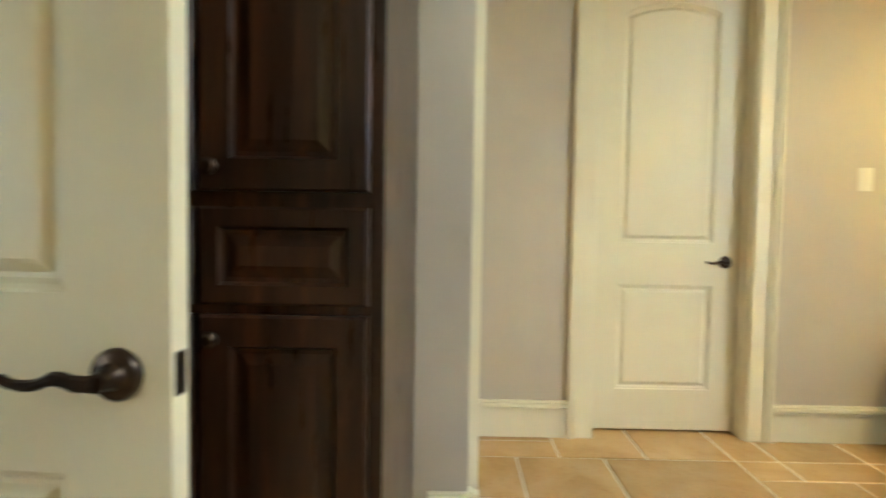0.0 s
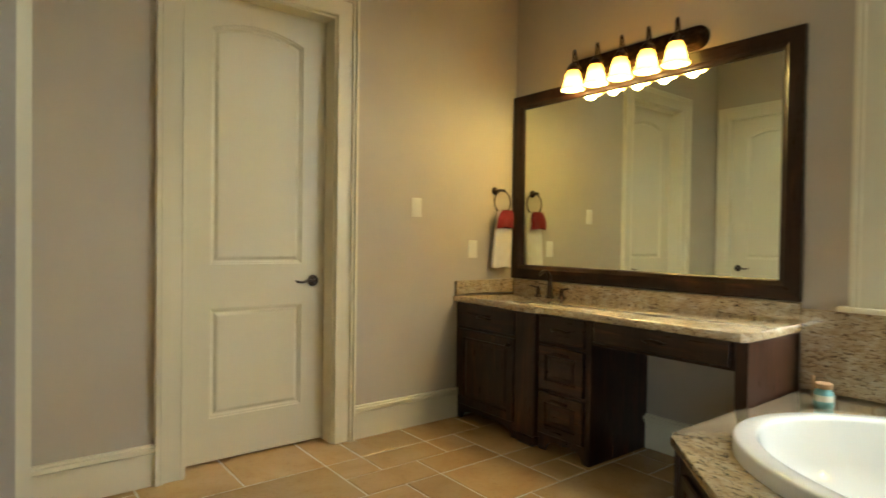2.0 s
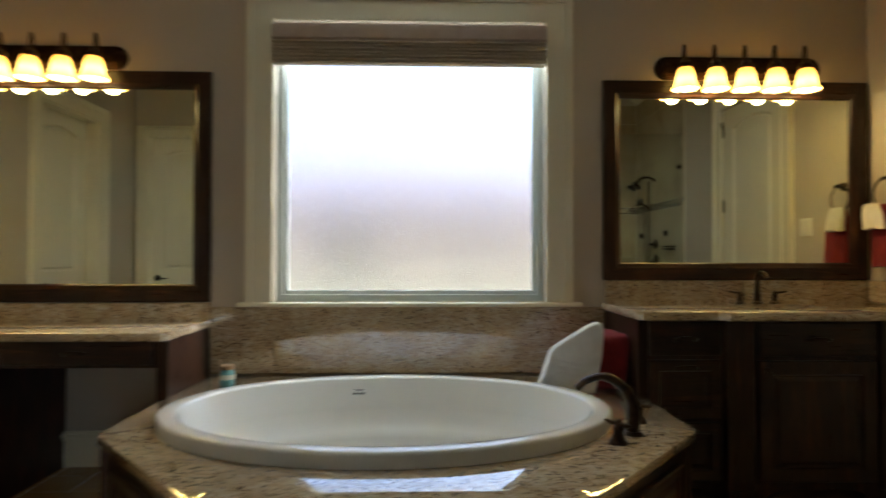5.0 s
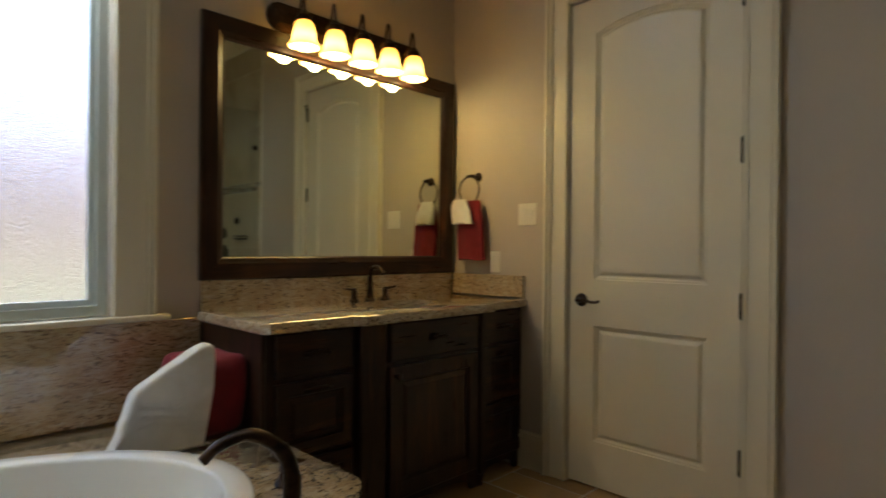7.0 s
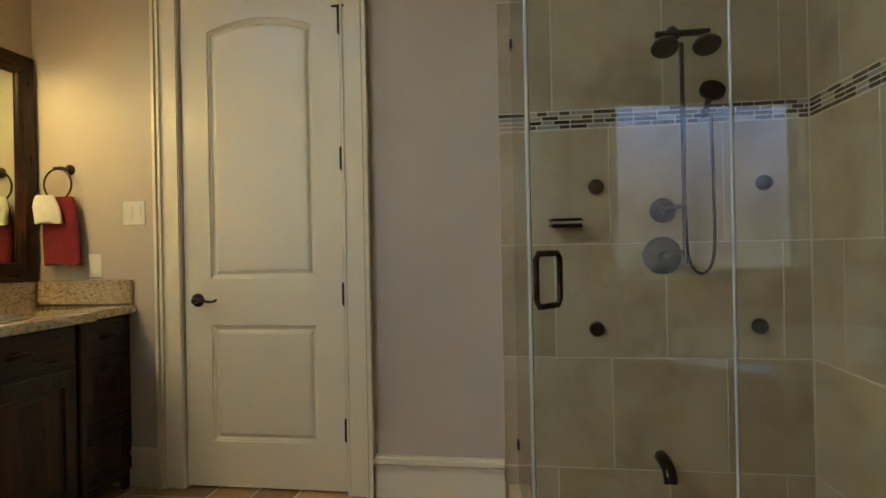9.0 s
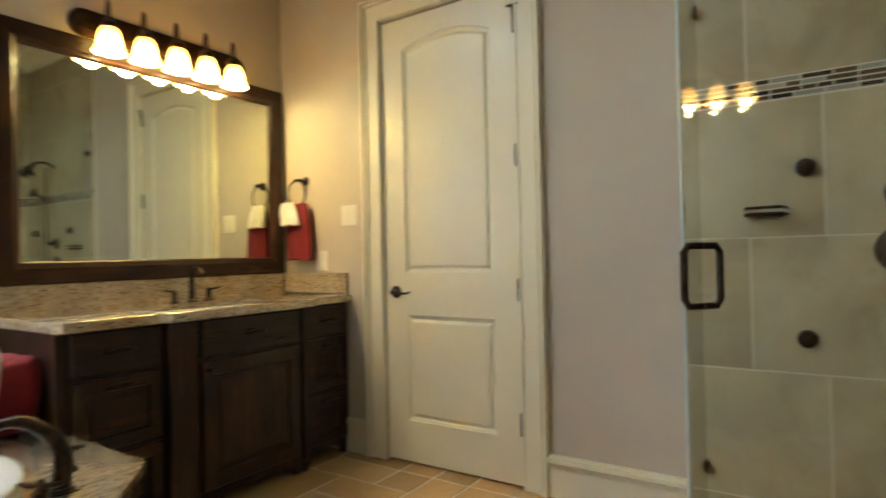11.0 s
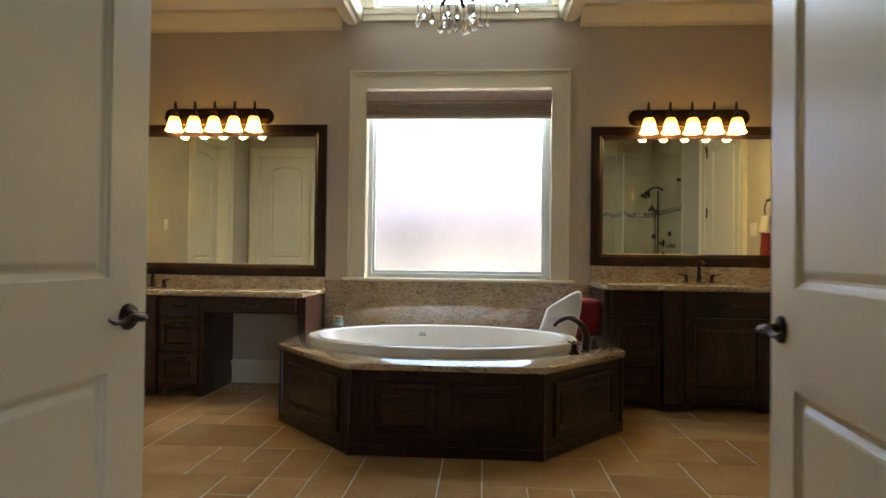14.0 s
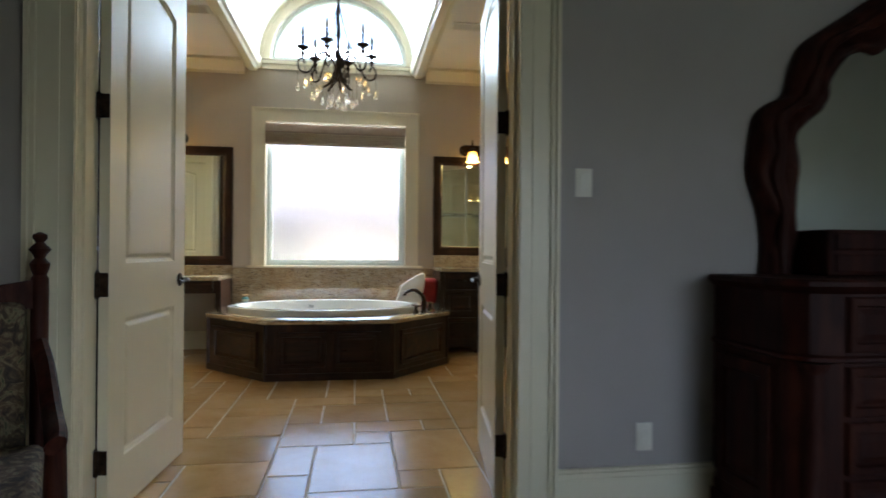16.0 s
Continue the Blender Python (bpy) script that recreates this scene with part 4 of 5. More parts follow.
for y, k in ((-0.462, 1.0), (-0.498, 1.0), (-0.512, 0.985), (-0.518, 0.95), (-0.518, 0.88), (-0.517, 0.8), (-0.516, 0.7), (-0.516, 0.6), (-0.516, 0.5), (-0.516, 0.4), (-0.515, 0.3), (-0.515, 0.2), (-0.515, 0.1), (-0.515, 0.02)):
    lp = []
    for q in edge:
        px, pz = xm + (q[0] - xm) * k, zm + (q[1] - zm) * k
        band = 0.011 * max(0.0, math.sin((pz + 0.12 * (px - xm) - 0.6) * 210)) if 0.60 < pz + 0.12 * (px - xm) < 0.69 else 0.0
        sag = 0.036 * math.sin(13 * (px - xm) + 4 * (pz - zm)) * (0.3 + 1.6 * max(0, 0.85 - pz))
        lp.append((px, y - sag + band + 0.10 * max(0.0, pz - 0.72), pz))
    rows.append(lp)
flap = loft(B(), rows)
single("draped_towel", soft(flap, 0.004, 16, 8), M_WHITE, "white bath towel draped over the red one", "towel", "", 70)

jar = thing("bath_jar", "small teal and white glass jar with a cork lid", "jar", (-0.85, -0.28, ZD))
part("body", lathe(B(), [(0.034, 0), (0.037, 0.006), (0.037, 0.06), (0.03, 0.072), (0.028, 0.08)], 22, (-0.85, -0.28, ZD)), mat("teal_salt", (0.16, 0.36, 0.38), 0.3), jar, "teal filled glass body")
part("label_band", lathe(B(), [(0.0375, 0.03), (0.0375, 0.055)], 22, (-0.85, -0.28, ZD), caps=False), mat("paper_band", (0.6, 0.6, 0.5), 0.7), jar, "pale paper band")
part("lid", lathe(B(), [(0.03, 0.08), (0.032, 0.084), (0.032, 0.1), (0.026, 0.104)], 20, (-0.85, -0.28, ZD)), mat("cork", (0.36, 0.24, 0.13), 0.85), jar, "cork lid")
part("scoop", tube(B(), [(-0.89, -0.275, ZD + 0.03), (-0.893, -0.272, ZD + 0.09), (-0.896, -0.27, ZD + 0.125)], [0.008, 0.006, 0.009], 8), mat("scoop_wood", (0.42, 0.28, 0.15), 0.6), jar, "small wooden scoop")


# ---- towel rings ----
def towel_ring(wall, s, y, z, label):
    r = thing("towel_ring", label, "towel ring", (wall, y, z))
    part("rosette", lathe(B(), [(0.028, 0), (0.028, 0.006 * s), (0.02, 0.014 * s), (0.010, 0.02 * s), (0.009, 0.055 * s)], 18, (wall, y, z), "x"), M_BRONZE, r)
    part("arm", tube(B(), [(wall + s * 0.05, y - 0.012, z), (wall + s * 0.052, y, z + 0.004), (wall + s * 0.05, y + 0.05, z + 0.006)], [0.008, 0.01, 0.007], 8), M_BRONZE, r)
    part("ring", ring(B(), (wall + s * 0.05, y + 0.03, z - 0.078), 0.078, 0.005, "x"), M_BRONZE, r)
    return r


def hand_towel(wall, s, y, ztop, zb, half, thick, out, m, label, seed, fold=0.0):
    rows = []
    n = 14
    for i in range(n + 1):
        u = i / n
        z = ztop + (zb - ztop) * u
        wd = half * (0.62 + 0.38 * min(1, u * 2.2) ** 0.7)
        lp = []
        bars = 0.003 if (0.66 < u < 0.69 or 0.74 < u < 0.77 or 0.82 < u < 0.85) else 0
        for k in range(28):
            a = 2 * math.pi * k / 28
            c_, s_ = math.cos(a), math.sin(a)
            yy = y + 0.03 + wd * math.copysign(abs(c_) ** 0.55, c_) + 0.010 * math.sin(3 * u + seed)
            tt = thick * (0.75 + 0.35 * u) - bars
            xx = tt * math.copysign(abs(s_) ** 0.75, s_) + 0.006 * math.sin(7 * c_ + seed + 2 * u) * u
            lp.append((wall + s * (out + xx), yy + 0.02 * fold * u, z + 0.006 * math.sin(5 * c_ + seed) * u))
        rows.append(lp)
    return single("hand_towel", loft(B(), rows), m, label, "towel", "", 70)


towel_ring(XW, 1, -0.20, 1.535, "dark bronze towel ring on the wall beside the mirror")
hand_towel(XW, 1, -0.20, 1.392, 1.0, 0.085, 0.022, 0.05, M_WHITE, "long white hand towel hung through a bronze ring", 1.0)
hand_towel(XW, 1, -0.20, 1.398, 1.275, 0.075, 0.016, 0.093, M_RED, "small red towel folded over the white one", 2.2)
towel_ring(XE, -1, -0.21, 1.61, "dark bronze towel ring on the wall beside the mirror")
hand_towel(XE, -1, -0.235, 1.468, 1.125, 0.1, 0.024, 0.05, M_RED, "long red hand towel hung through a bronze ring", 0.4)
hand_towel(XE, -1, -0.185, 1.474, 1.335, 0.075, 0.016, 0.095, M_WHITE, "small white towel folded over the red one", 1.7)


# ---- switches and outlets ----
def wall_plate(name, label, m, gangs=1, outlet=False):
    p_ = thing(name, label, "outlet" if outlet else "switch")
    wd = 0.037 + 0.024 * (gangs - 1)
    part("cover_plate", moved(box(-wd, wd, -0.006, 0, -0.06, 0.06, 0.003, 2), Matrix()), M_PLATE, p_)
    for g in range(gangs):
        xo = (g - (gangs - 1) / 2) * 0.047
        if outlet:
            for zz in (-0.021, 0.021):
                part("socket", moved(lathe(B(), [(0.0165, 0), (0.0165, 0.002)], 16), Matrix.Translation((xo, -0.006, zz)) @ pose(0, 0, 0, 90)), M_PLATE, p_)
        else:
            part("rocker", prism(B(), [(-0.006, -0.033), (-0.008, -0.033), (-0.0105, 0.033), (-0.006, 0.033)], "x", xo - 0.0165, xo + 0.0165), M_PLATE, p_)
    p_.matrix_basis = m
    return p_


wall_plate("light_switch", "cream single rocker light switch", pose(XW, -0.876, 1.389, 0, 0, 90))
wall_plate("wall_outlet", "cream wall outlet above the counter", pose(XW, -0.40, 1.125, 0, 0, 90), 1, True)
wall_plate("light_switch", "cream double rocker light switch", pose(XE, -0.568, 1.379, 0, 0, -90), 2)
wall_plate("wall_outlet", "cream wall outlet above the counter", pose(XE, -0.345, 1.115, 0, 0, -90), 1, True)
wall_plate("light_switch", "white rocker light switch on the bedroom wall", pose(1.25, YB, 1.395))
wall_plate("wall_outlet", "white wall outlet low on the bedroom wall", pose(1.53, YB, 0.317), 1, True)

# ---- linen cabinet beside the double door ----
LX, LY = -0.92, -3.14
lc = thing("linen_cabinet", "tall dark stained alder linen cabinet with raised panel doors", "cabinet", (-1.4, -3.6, 0))
part("carcass", box(-1.88, LX, -4.15, LY, 0.0, 2.75, 0.002), M_WOOD, lc, "", 0)
part("cornice", box(-1.88, LX + 0.05, -4.15, LY + 0.03, 2.75, 2.83, 0.012, 2), M_WOOD, lc)
turn_e = Matrix.Translation((LX, 0, 0)) @ pose(0, 0, 0, 0, 0, 90)
for k, (ya, yb) in enumerate(((-3.463, -3.165), (-3.765, -3.471), (-4.13, -3.79))):
    side = "l" if k == 0 else "r"
    front(lc, "upper_door", ya, yb, 1.185, 2.70, 0.0, True, side + "b", turn_e, None, 0.055)
    front(lc, "drawer", ya, yb, 0.985, 1.158, 0.0, True, "", turn_e, M_WOOD, 0.035)
    front(lc, "lower_door", ya, yb, 0.12, 0.968, 0.0, True, side + "t", turn_e, None, 0.055)

# ---- shower ----
GA = Vector((2.056, -2.542, 0))
GD = Vector((-math.cos(radians(50.7)), -math.sin(radians(50.7)), 0))
GB = GA + GD * 0.66
GC = GA + GD * 1.50
GW = Vector((XE - 0.014, -2.478, 0))


def strip(a_, b_2, th, z0, z1, bev=0.0):
    d = b_2 - a_
    m = Matrix.Translation((a_.x, a_.y, 0)) @ Matrix.Rotation(math.atan2(d.y, d.x), 4, "Z")
    return moved(box(0, d.length, -th / 2, th / 2, z0, z1, bev), m)


cu = thing("shower_curb", "low travertine curb under the shower glass", "shower curb", (2.0, -2.7, 0))
part("return_curb", strip(GW, GA, 0.10, 0.0, 0.09, 0.006), M_SHOWER, cu)
part("front_curb", strip(GA - GD * 0.03, GC, 0.10, 0.0, 0.092, 0.006), M_SHOWER, cu)
gl = thing("shower_enclosure", "frameless clear glass shower enclosure with a dark bronze handle", "shower enclosure", (2.0, -2.8, 0.09))
for nm, a_, b_2, lab in (("return_panel", GW, GA - (GA - GW).normalized() * 0.012, "fixed clear glass panel"), ("door", GA + GD * 0.006, GB - GD * 0.003, "clear glass shower door"), ("fixed_panel", GB + GD * 0.003, GC, "fixed clear glass panel")):
    g = part(nm, strip(a_, b_2, 0.01, 0.10, 2.42, 0.0015), M_GLASS, gl, lab, 0)
    g.visible_shadow = False
    if nm == "door":
        gdoor = g
M_SEAL = mat("clear_seal", (0.45, 0.48, 0.47), 0.25)
part("edge_seal", strip(GA - GD * 0.008, GA + GD * 0.005, 0.012, 0.1, 2.42, 0.002), M_SEAL, gl, "pale clear edge seal")
part("edge_seal", strip(GB - GD * 0.004, GB + GD * 0.004, 0.011, 0.1, 2.42, 0.002), M_SEAL, gl, "pale clear edge seal")
nrm = Vector((GD.y, -GD.x, 0))
hp = GA + GD * 0.075
for s in (-1, 1):
    o = nrm * s
    pts = [hp + o * 0.006 + Vector((0, 0, 0.972)), hp + o * 0.05 + Vector((0, 0, 0.972)), hp + o * 0.065 + Vector((0, 0, 0.992)), hp + o * 0.065 + Vector((0, 0, 1.127)), hp + o * 0.05 + Vector((0, 0, 1.145)), hp + o * 0.006 + Vector((0, 0, 1.145))]
    part("handle", tube(B(), pts, 0.0105, 10), M_BRONZE, gdoor, "dark bronze pull handle")
for z in (0.33, 2.12):
    part("hinge", strip(GB - GD * 0.05, GB + GD * 0.05, 0.03, z - 0.035, z + 0.035, 0.003), M_BRONZE, gl, "dark bronze glass hinge")
    part("clip", strip(GW + Vector((0.012, 0, 0)), GW - Vector((0.04, 0.004, 0)), 0.022, z - 0.075 + (0.02 if z > 1 else 0), z - 0.035 + (0.02 if z > 1 else 0), 0.002), M_BRONZE, gl, "dark bronze wall clip")

XT = XE - 0.014
sf = thing("shower_fixtures", "dark bronze shower heads, valves and body jets on tile", "shower set", (XT, -3.15, 0.2))


def disc(y, z, r, d=0.02, nm="body_jet", lab="round dark bronze body jet"):
    o = part(nm, moved(lathe(B(), [(r, 0), (r, d * 0.4), (r * 0.85, d * 0.8), (r * 0.5, d), (0.004, d)], 24), Matrix.Translation((XT, y, z)) @ pose(0, 0, 0, 0, -90)), M_BRONZE, sf, lab)
    return o


for y, z in ((-2.843, 1.43), (-2.835, 0.797), (-3.542, 1.424), (-3.515, 0.81)):
    disc(y, z, 0.034, 0.03)
v1 = disc(-3.179, 1.317, 0.055, 0.02, "diverter_valve", "round dark bronze valve")
v2 = disc(-3.174, 1.12, 0.082, 0.02, "mixer_valve", "large round dark bronze valve")
for y, z, o in ((-3.179, 1.317, v1), (-3.174, 1.12, v2)):
    part("lever", tube(B(), [(XT - 0.015, y, z), (XT - 0.055, y, z), (XT - 0.06, y - 0.05, z + 0.01), (XT - 0.06, y - 0.085, z + 0.018)], [0.018, 0.016, 0.009, 0.006], 10), M_BRONZE, o)
part("spout", tube(B(), spline([(XT, -3.154, 0.235), (XT - 0.06, -3.156, 0.235), (XT - 0.12, -3.16, 0.215), (XT - 0.14, -3.162, 0.17)], 4), 0.028, 12), M_BRONZE, sf, "dark bronze tub spout")
part("arm", tube(B(), spline([(XT, -3.2, 2.03), (XT - 0.08, -3.2, 2.07), (XT - 0.17, -3.2, 2.05), (XT - 0.22, -3.2, 2.0)], 5), 0.012, 8), M_BRONZE, sf)
part("cross_bar", tube(B(), [(XT - 0.2, -3.12, 2.02), (XT - 0.2, -3.33, 2.02)], 0.014, 8), M_BRONZE, sf)
for y in (-3.15, -3.31):
    part("shower_head", moved(lathe(B(), [(0.012, 0.06), (0.018, 0.04), (0.045, 0.02), (0.055, 0.0), (0.05, -0.008)], 22), Matrix.Translation((XT - 0.23, y, 1.955)) @ pose(0, 0, 0, 0, 28)), M_BRONZE, sf, "dark bronze round shower head")
part("slide_bar", tube(B(), [(XT - 0.05, -3.26, 1.08), (XT - 0.05, -3.26, 2.03)], 0.010, 8), M_BRONZE, sf)
part("hand_shower", moved(lathe(B(), [(0.012, -0.16), (0.013, -0.02), (0.03, 0.0), (0.052, 0.02), (0.05, 0.034), (0.01, 0.04)], 20), Matrix.Translation((XT - 0.1, -3.36, 1.79)) @ pose(0, 0, 0, 0, -60)), M_BRONZE, sf, "dark bronze hand shower")
part("hose", tube(B(), spline([(XT - 0.06, -3.37, 1.72), (XT - 0.05, -3.38, 1.4), (XT - 0.05, -3.375, 1.12), (XT - 0.05, -3.33, 1.04), (XT - 0.05, -3.275, 1.1), (XT - 0.05, -3.262, 1.3)], 8), 0.007, 8), M_BRONZE, sf, "dark bronze shower hose")
for ob in sf.children_recursive:
    if not ob.name.startswith("body_jet"):
        ob.data.transform(Matrix.Translation((0, 0.055, 0)))
tr = thing("shower_shelf", "small dark bronze wire soap shelf on tile", "soap shelf", (XT, -2.7, 1.27))
for z in (1.262, 1.285):
    part("rail", tube(B(), [(XT, -2.64, z), (XT - 0.07, -2.65, z), (XT - 0.07, -2.77, z), (XT, -2.78, z)], 0.006, 8), M_BRONZE, tr)
part("tray", box(XT - 0.07, XT, -2.775, -2.645, 1.252, 1.258), M_BRONZE, tr)

# ---- chandelier ----
HX, HY = 0.155, -2.1
ch = thing("chandelier", "dark bronze scrolled chandelier with hanging crystal drops, unlit", "chandelier", (HX, HY, 2.24))
part("stem", lathe(B(), [(0.004, 2.40), (0.02, 2.42), (0.034, 2.46), (0.022, 2.52), (0.014, 2.56), (0.03, 2.60), (0.016, 2.64), (0.011, 2.72), (0.02, 2.76), (0.011, 2.8), (0.01, 3.02), (0.02, 3.04), (0.006, 3.06)], 14, (HX, HY, 0)), M_BRONZE, ch)
part("canopy", lathe(B(), [(0.07, 4.05), (0.065, 4.035), (0.03, 4.0), (0.012, 3.985)], 20, (HX, HY, 0)), M_BRONZE, ch)
links = B()
for k in range(23):
    ring(links, (HX, HY, 3.075 + k * 0.04), 0.016, 0.003, "y" if k % 2 else "x", 10, 5)
part("chain", links, M_BRONZE, ch)
DROP = finish("crystal_drop", lathe(B(), [(0.001, 0.062), (0.004, 0.05), (0.011, 0.022), (0.014, 0.008), (0.010, -0.004), (0.001, -0.010)], 8), M_CRYSTAL, 0)


def drop(x, y, z, k=1.0, wire=0.05):
    z, wire = z - 0.04, wire + 0.04
    d = new("crystal_drop", DROP)
    d.parent = ch
    d.matrix_parent_inverse = ORIGIN[ch.name]
    d.matrix_basis = Matrix.Translation((x, y, z)) @ Matrix.Diagonal((k, k, k, 1))
    part("wire", tube(B(), [(x, y, z + 0.06 * k), (x, y, z + 0.06 * k + wire)], 0.0018, 4), M_BRONZE, ch)


for k in range(6):
    a = 2 * math.pi * k / 6 + 0.25
    c_, s_ = math.cos(a), math.sin(a)

    def at(r, z):
        return (HX + 0.88 * r * c_, HY + 0.88 * r * s_, z)
    part("arm", tube(B(), spline([at(0.02, 2.47), at(0.05, 2.56), at(0.11, 2.615), at(0.175, 2.585), at(0.215, 2.50), at(0.265, 2.445), at(0.325, 2.455), at(0.345, 2.51), at(0.31, 2.55), at(0.285, 2.51)], 6), 0.0075, 7), M_BRONZE, ch, "scrolled dark bronze arm")
    part("tail", tube(B(), spline([at(0.015, 2.52), at(0.04, 2.44), at(0.075, 2.38), at(0.13, 2.345)], 6), [0.013] * 6 + [0.012] * 6 + [0.010] * 6 + [0.006], 7), M_BRONZE, ch)
    part("brace", tube(B(), spline([at(0.012, 3.0), at(0.05, 2.85), at(0.10, 2.72), at(0.18, 2.60)], 6), 0.0045, 6), M_BRONZE, ch)
    cup = part("candle_cup", lathe(B(), [(0.008, 2.545), (0.012, 2.57), (0.02, 2.585), (0.010, 2.6), (0.018, 2.612), (0.046, 2.628), (0.048, 2.634), (0.014, 2.636)], 16, at(0.305, 0)), M_BRONZE, ch)
    part("candle_tube", lathe(B(), [(0.0115, 2.634), (0.0115, 2.715)], 12, at(0.305, 0)), M_BRONZE, cup)
    part("bulb", lathe(B(), [(0.009, 2.715), (0.017, 2.735), (0.015, 2.76), (0.005, 2.795), (0.001, 2.80)], 12, at(0.305, 0)), M_BULB, cup, "frosted candle bulb, unlit")
    drop(*at(0.345, 2.345), 1.0, 0.07)
    drop(*at(0.285, 2.37), 1.1, 0.06)
    drop(*at(0.235, 2.40), 0.9, 0.03)
    drop(*at(0.135, 2.255), 1.0, 0.05)
    drop(HX + 0.2 * math.cos(a + 0.5), HY + 0.2 * math.sin(a + 0.5), 2.30, 0.85, 0.14)
    drop(HX + 0.07 * math.cos(a + 0.4), HY + 0.07 * math.sin(a + 0.4), 2.235 + 0.02 * (k % 3), 1.15, 0.12)

# ---- ceiling vents ----
for i, (x, y) in enumerate(((-1.13, -1.36), (1.31, -1.38))):
    vt = thing("ceiling_vent", "white slatted metal vent in the flat ceiling", "vent", (x, y, ZC - 0.01), "ceiling vents")
    fr = box(x - 0.15, x + 0.15, y - 0.09, y - 0.068, ZC - 0.008, ZC)
    bx(fr, x - 0.15, x + 0.15, y + 0.068, y + 0.09, ZC - 0.008, ZC)
    bx(fr, x - 0.15, x - 0.128, y - 0.068, y + 0.068, ZC - 0.008, ZC)
    bx(fr, x + 0.128, x + 0.15, y - 0.068, y + 0.068, ZC - 0.008, ZC)
    part("frame", fr, M_PLATE, vt, "", 0)
    # near-black plate: the shade inside the duct is put into its colour
    part("backing", box(x - 0.128, x + 0.128, y - 0.068, y + 0.068, ZC - 0.002, ZC - 0.0005), M_DARKGLASS_DUCT, vt, "dark plate in place of the duct's shade", 0)
    for k in range(6):
        yy = y - 0.057 + k * 0.0228
        part("slat", prism(B(), [(yy - 0.006, ZC - 0.003), (yy - 0.004, ZC - 0.003), (yy + 0.007, ZC - 0.011), (yy + 0.005, ZC - 0.011)], "x", x - 0.128, x + 0.128), M_PLATE, vt)

# ---- bedroom ----
BX0, BX1, BY = -3.6, 4.7, -9.6
struct("wall_bedroom_north", bx(bx(box(BX0, -0.735, YB - 0.004, YB, 0, 3.05), 0.985, BX1, YB - 0.004, YB, 0, 3.05), -0.735, 0.985, YB - 0.004, YB, 2.49, 3.05), M_BEDWALL, "grey-green painted bedroom wall", "wall", 0)
struct("wall_bedroom_west", box(BX0 - 0.15, BX0, BY, YB, 0, 3.05), M_BEDWALL, "grey-green painted bedroom wall", "wall", 0)
w = box(BX0, 2.2, BY - 0.15, BY, 0, 3.05)
bx(w, 4.2, BX1, BY - 0.15, BY, 0, 3.05)
bx(w, 2.2, 4.2, BY - 0.15, BY, 0, 0.8)
bx(w, 2.2, 4.2, BY - 0.15, BY, 2.3, 3.05)
struct("wall_bedroom_south", w, M_BEDWALL, "grey-green bedroom wall with a window opening", "wall", 0)
struct("wall_bedroom_east", box(BX1, BX1 + 0.15, BY, YB, 0, 3.05), M_BEDWALL, "grey-green painted bedroom wall", "wall", 0)
struct("ceiling_bedroom", box(BX0 - 0.15, BX1 + 0.15, BY - 0.15, YB, 3.05, 3.15), M_CEIL, "off-white bedroom ceiling", "ceiling", 0)
struct("floor_bedroom", box(BX0 - 0.15, BX1 + 0.15, BY - 0.15, -4.262, -0.12, -0.002), M_CARPET, "beige bedroom carpet", "floor", 0)
t = B()
base_x(t, 1.137, BX1, YB - 0.004, -1)
base_x(t, BX0, -0.887, YB - 0.004, -1)
struct("baseboard_bedroom", t, M_TRIM, "tall cream baseboard with a moulded cap", "baseboard")

YW = YB - 0.004
DX0, DX1, DY0 = 1.84, 4.0, YW - 0.52
ds = thing("dresser", "dark cherry dresser with rounded corner columns and drawers", "dresser", (2.9, -4.6, 0))
body = [(DX0, YW - 0.02), (DX0, DY0 + 0.1), (DX0 + 0.05, DY0 + 0.03), (DX0 + 0.14, DY0), (DX1 - 0.14, DY0), (DX1 - 0.05, DY0 + 0.03), (DX1, DY0 + 0.1), (DX1, YW - 0.02)]


def grown(p, d):
    cx_, cy_ = (DX0 + DX1) / 2, YW - 0.27
    return [(x + math.copysign(d, x - cx_), y + (math.copysign(d, y - cy_) if y < cy_ else 0)) for x, y in p]


part("carcass", prism(B(), body, "z", 0.1, 0.97), M_CHERRY, ds, "", 30)
part("plinth", prism(B(), grown(body, 0.015), "z", 0.0, 0.1), M_CHERRY, ds)
part("top", loft(B(), [[(x, y, z) for x, y in grown(body, d)] for d, z in ((0.0, 0.965), (0.012, 0.975), (0.02, 0.985), (0.03, 0.992), (0.03, 1.008), (0.022, 1.015))]), M_CHERRY, ds, "moulded dark cherry top", 25)
part("waist_moulding", loft(B(), [[(x, y, z) for x, y in grown(body, d)] for d, z in ((0.0, 0.72), (0.012, 0.728), (0.012, 0.74), (0.0, 0.748))]), M_CHERRY, ds)
for xa in (DX0 + 0.075, DX1 - 0.075):
    part("column", lathe(B(), [(0.05, 0.1), (0.05, 0.16), (0.038, 0.18), (0.042, 0.4), (0.036, 0.68), (0.05, 0.70), (0.05, 0.72)], 16, (xa, DY0 + 0.045, 0)), M_CHERRY, ds)
for z0, z1 in ((0.125, 0.31), (0.33, 0.515), (0.535, 0.71), (0.76, 0.955)):
    for k in range(3):
        xa = DX0 + 0.16 + k * (DX1 - DX0 - 0.32) / 3
        front(ds, "drawer", xa + 0.008, xa + (DX1 - DX0 - 0.32) / 3 - 0.008, z0, z1, DY0, True, "pull", None, M_CHERRY, 0.03)
side_m = Matrix.Translation((DX0, 0, 0)) @ pose(0, 0, 0, 0, 0, -90)
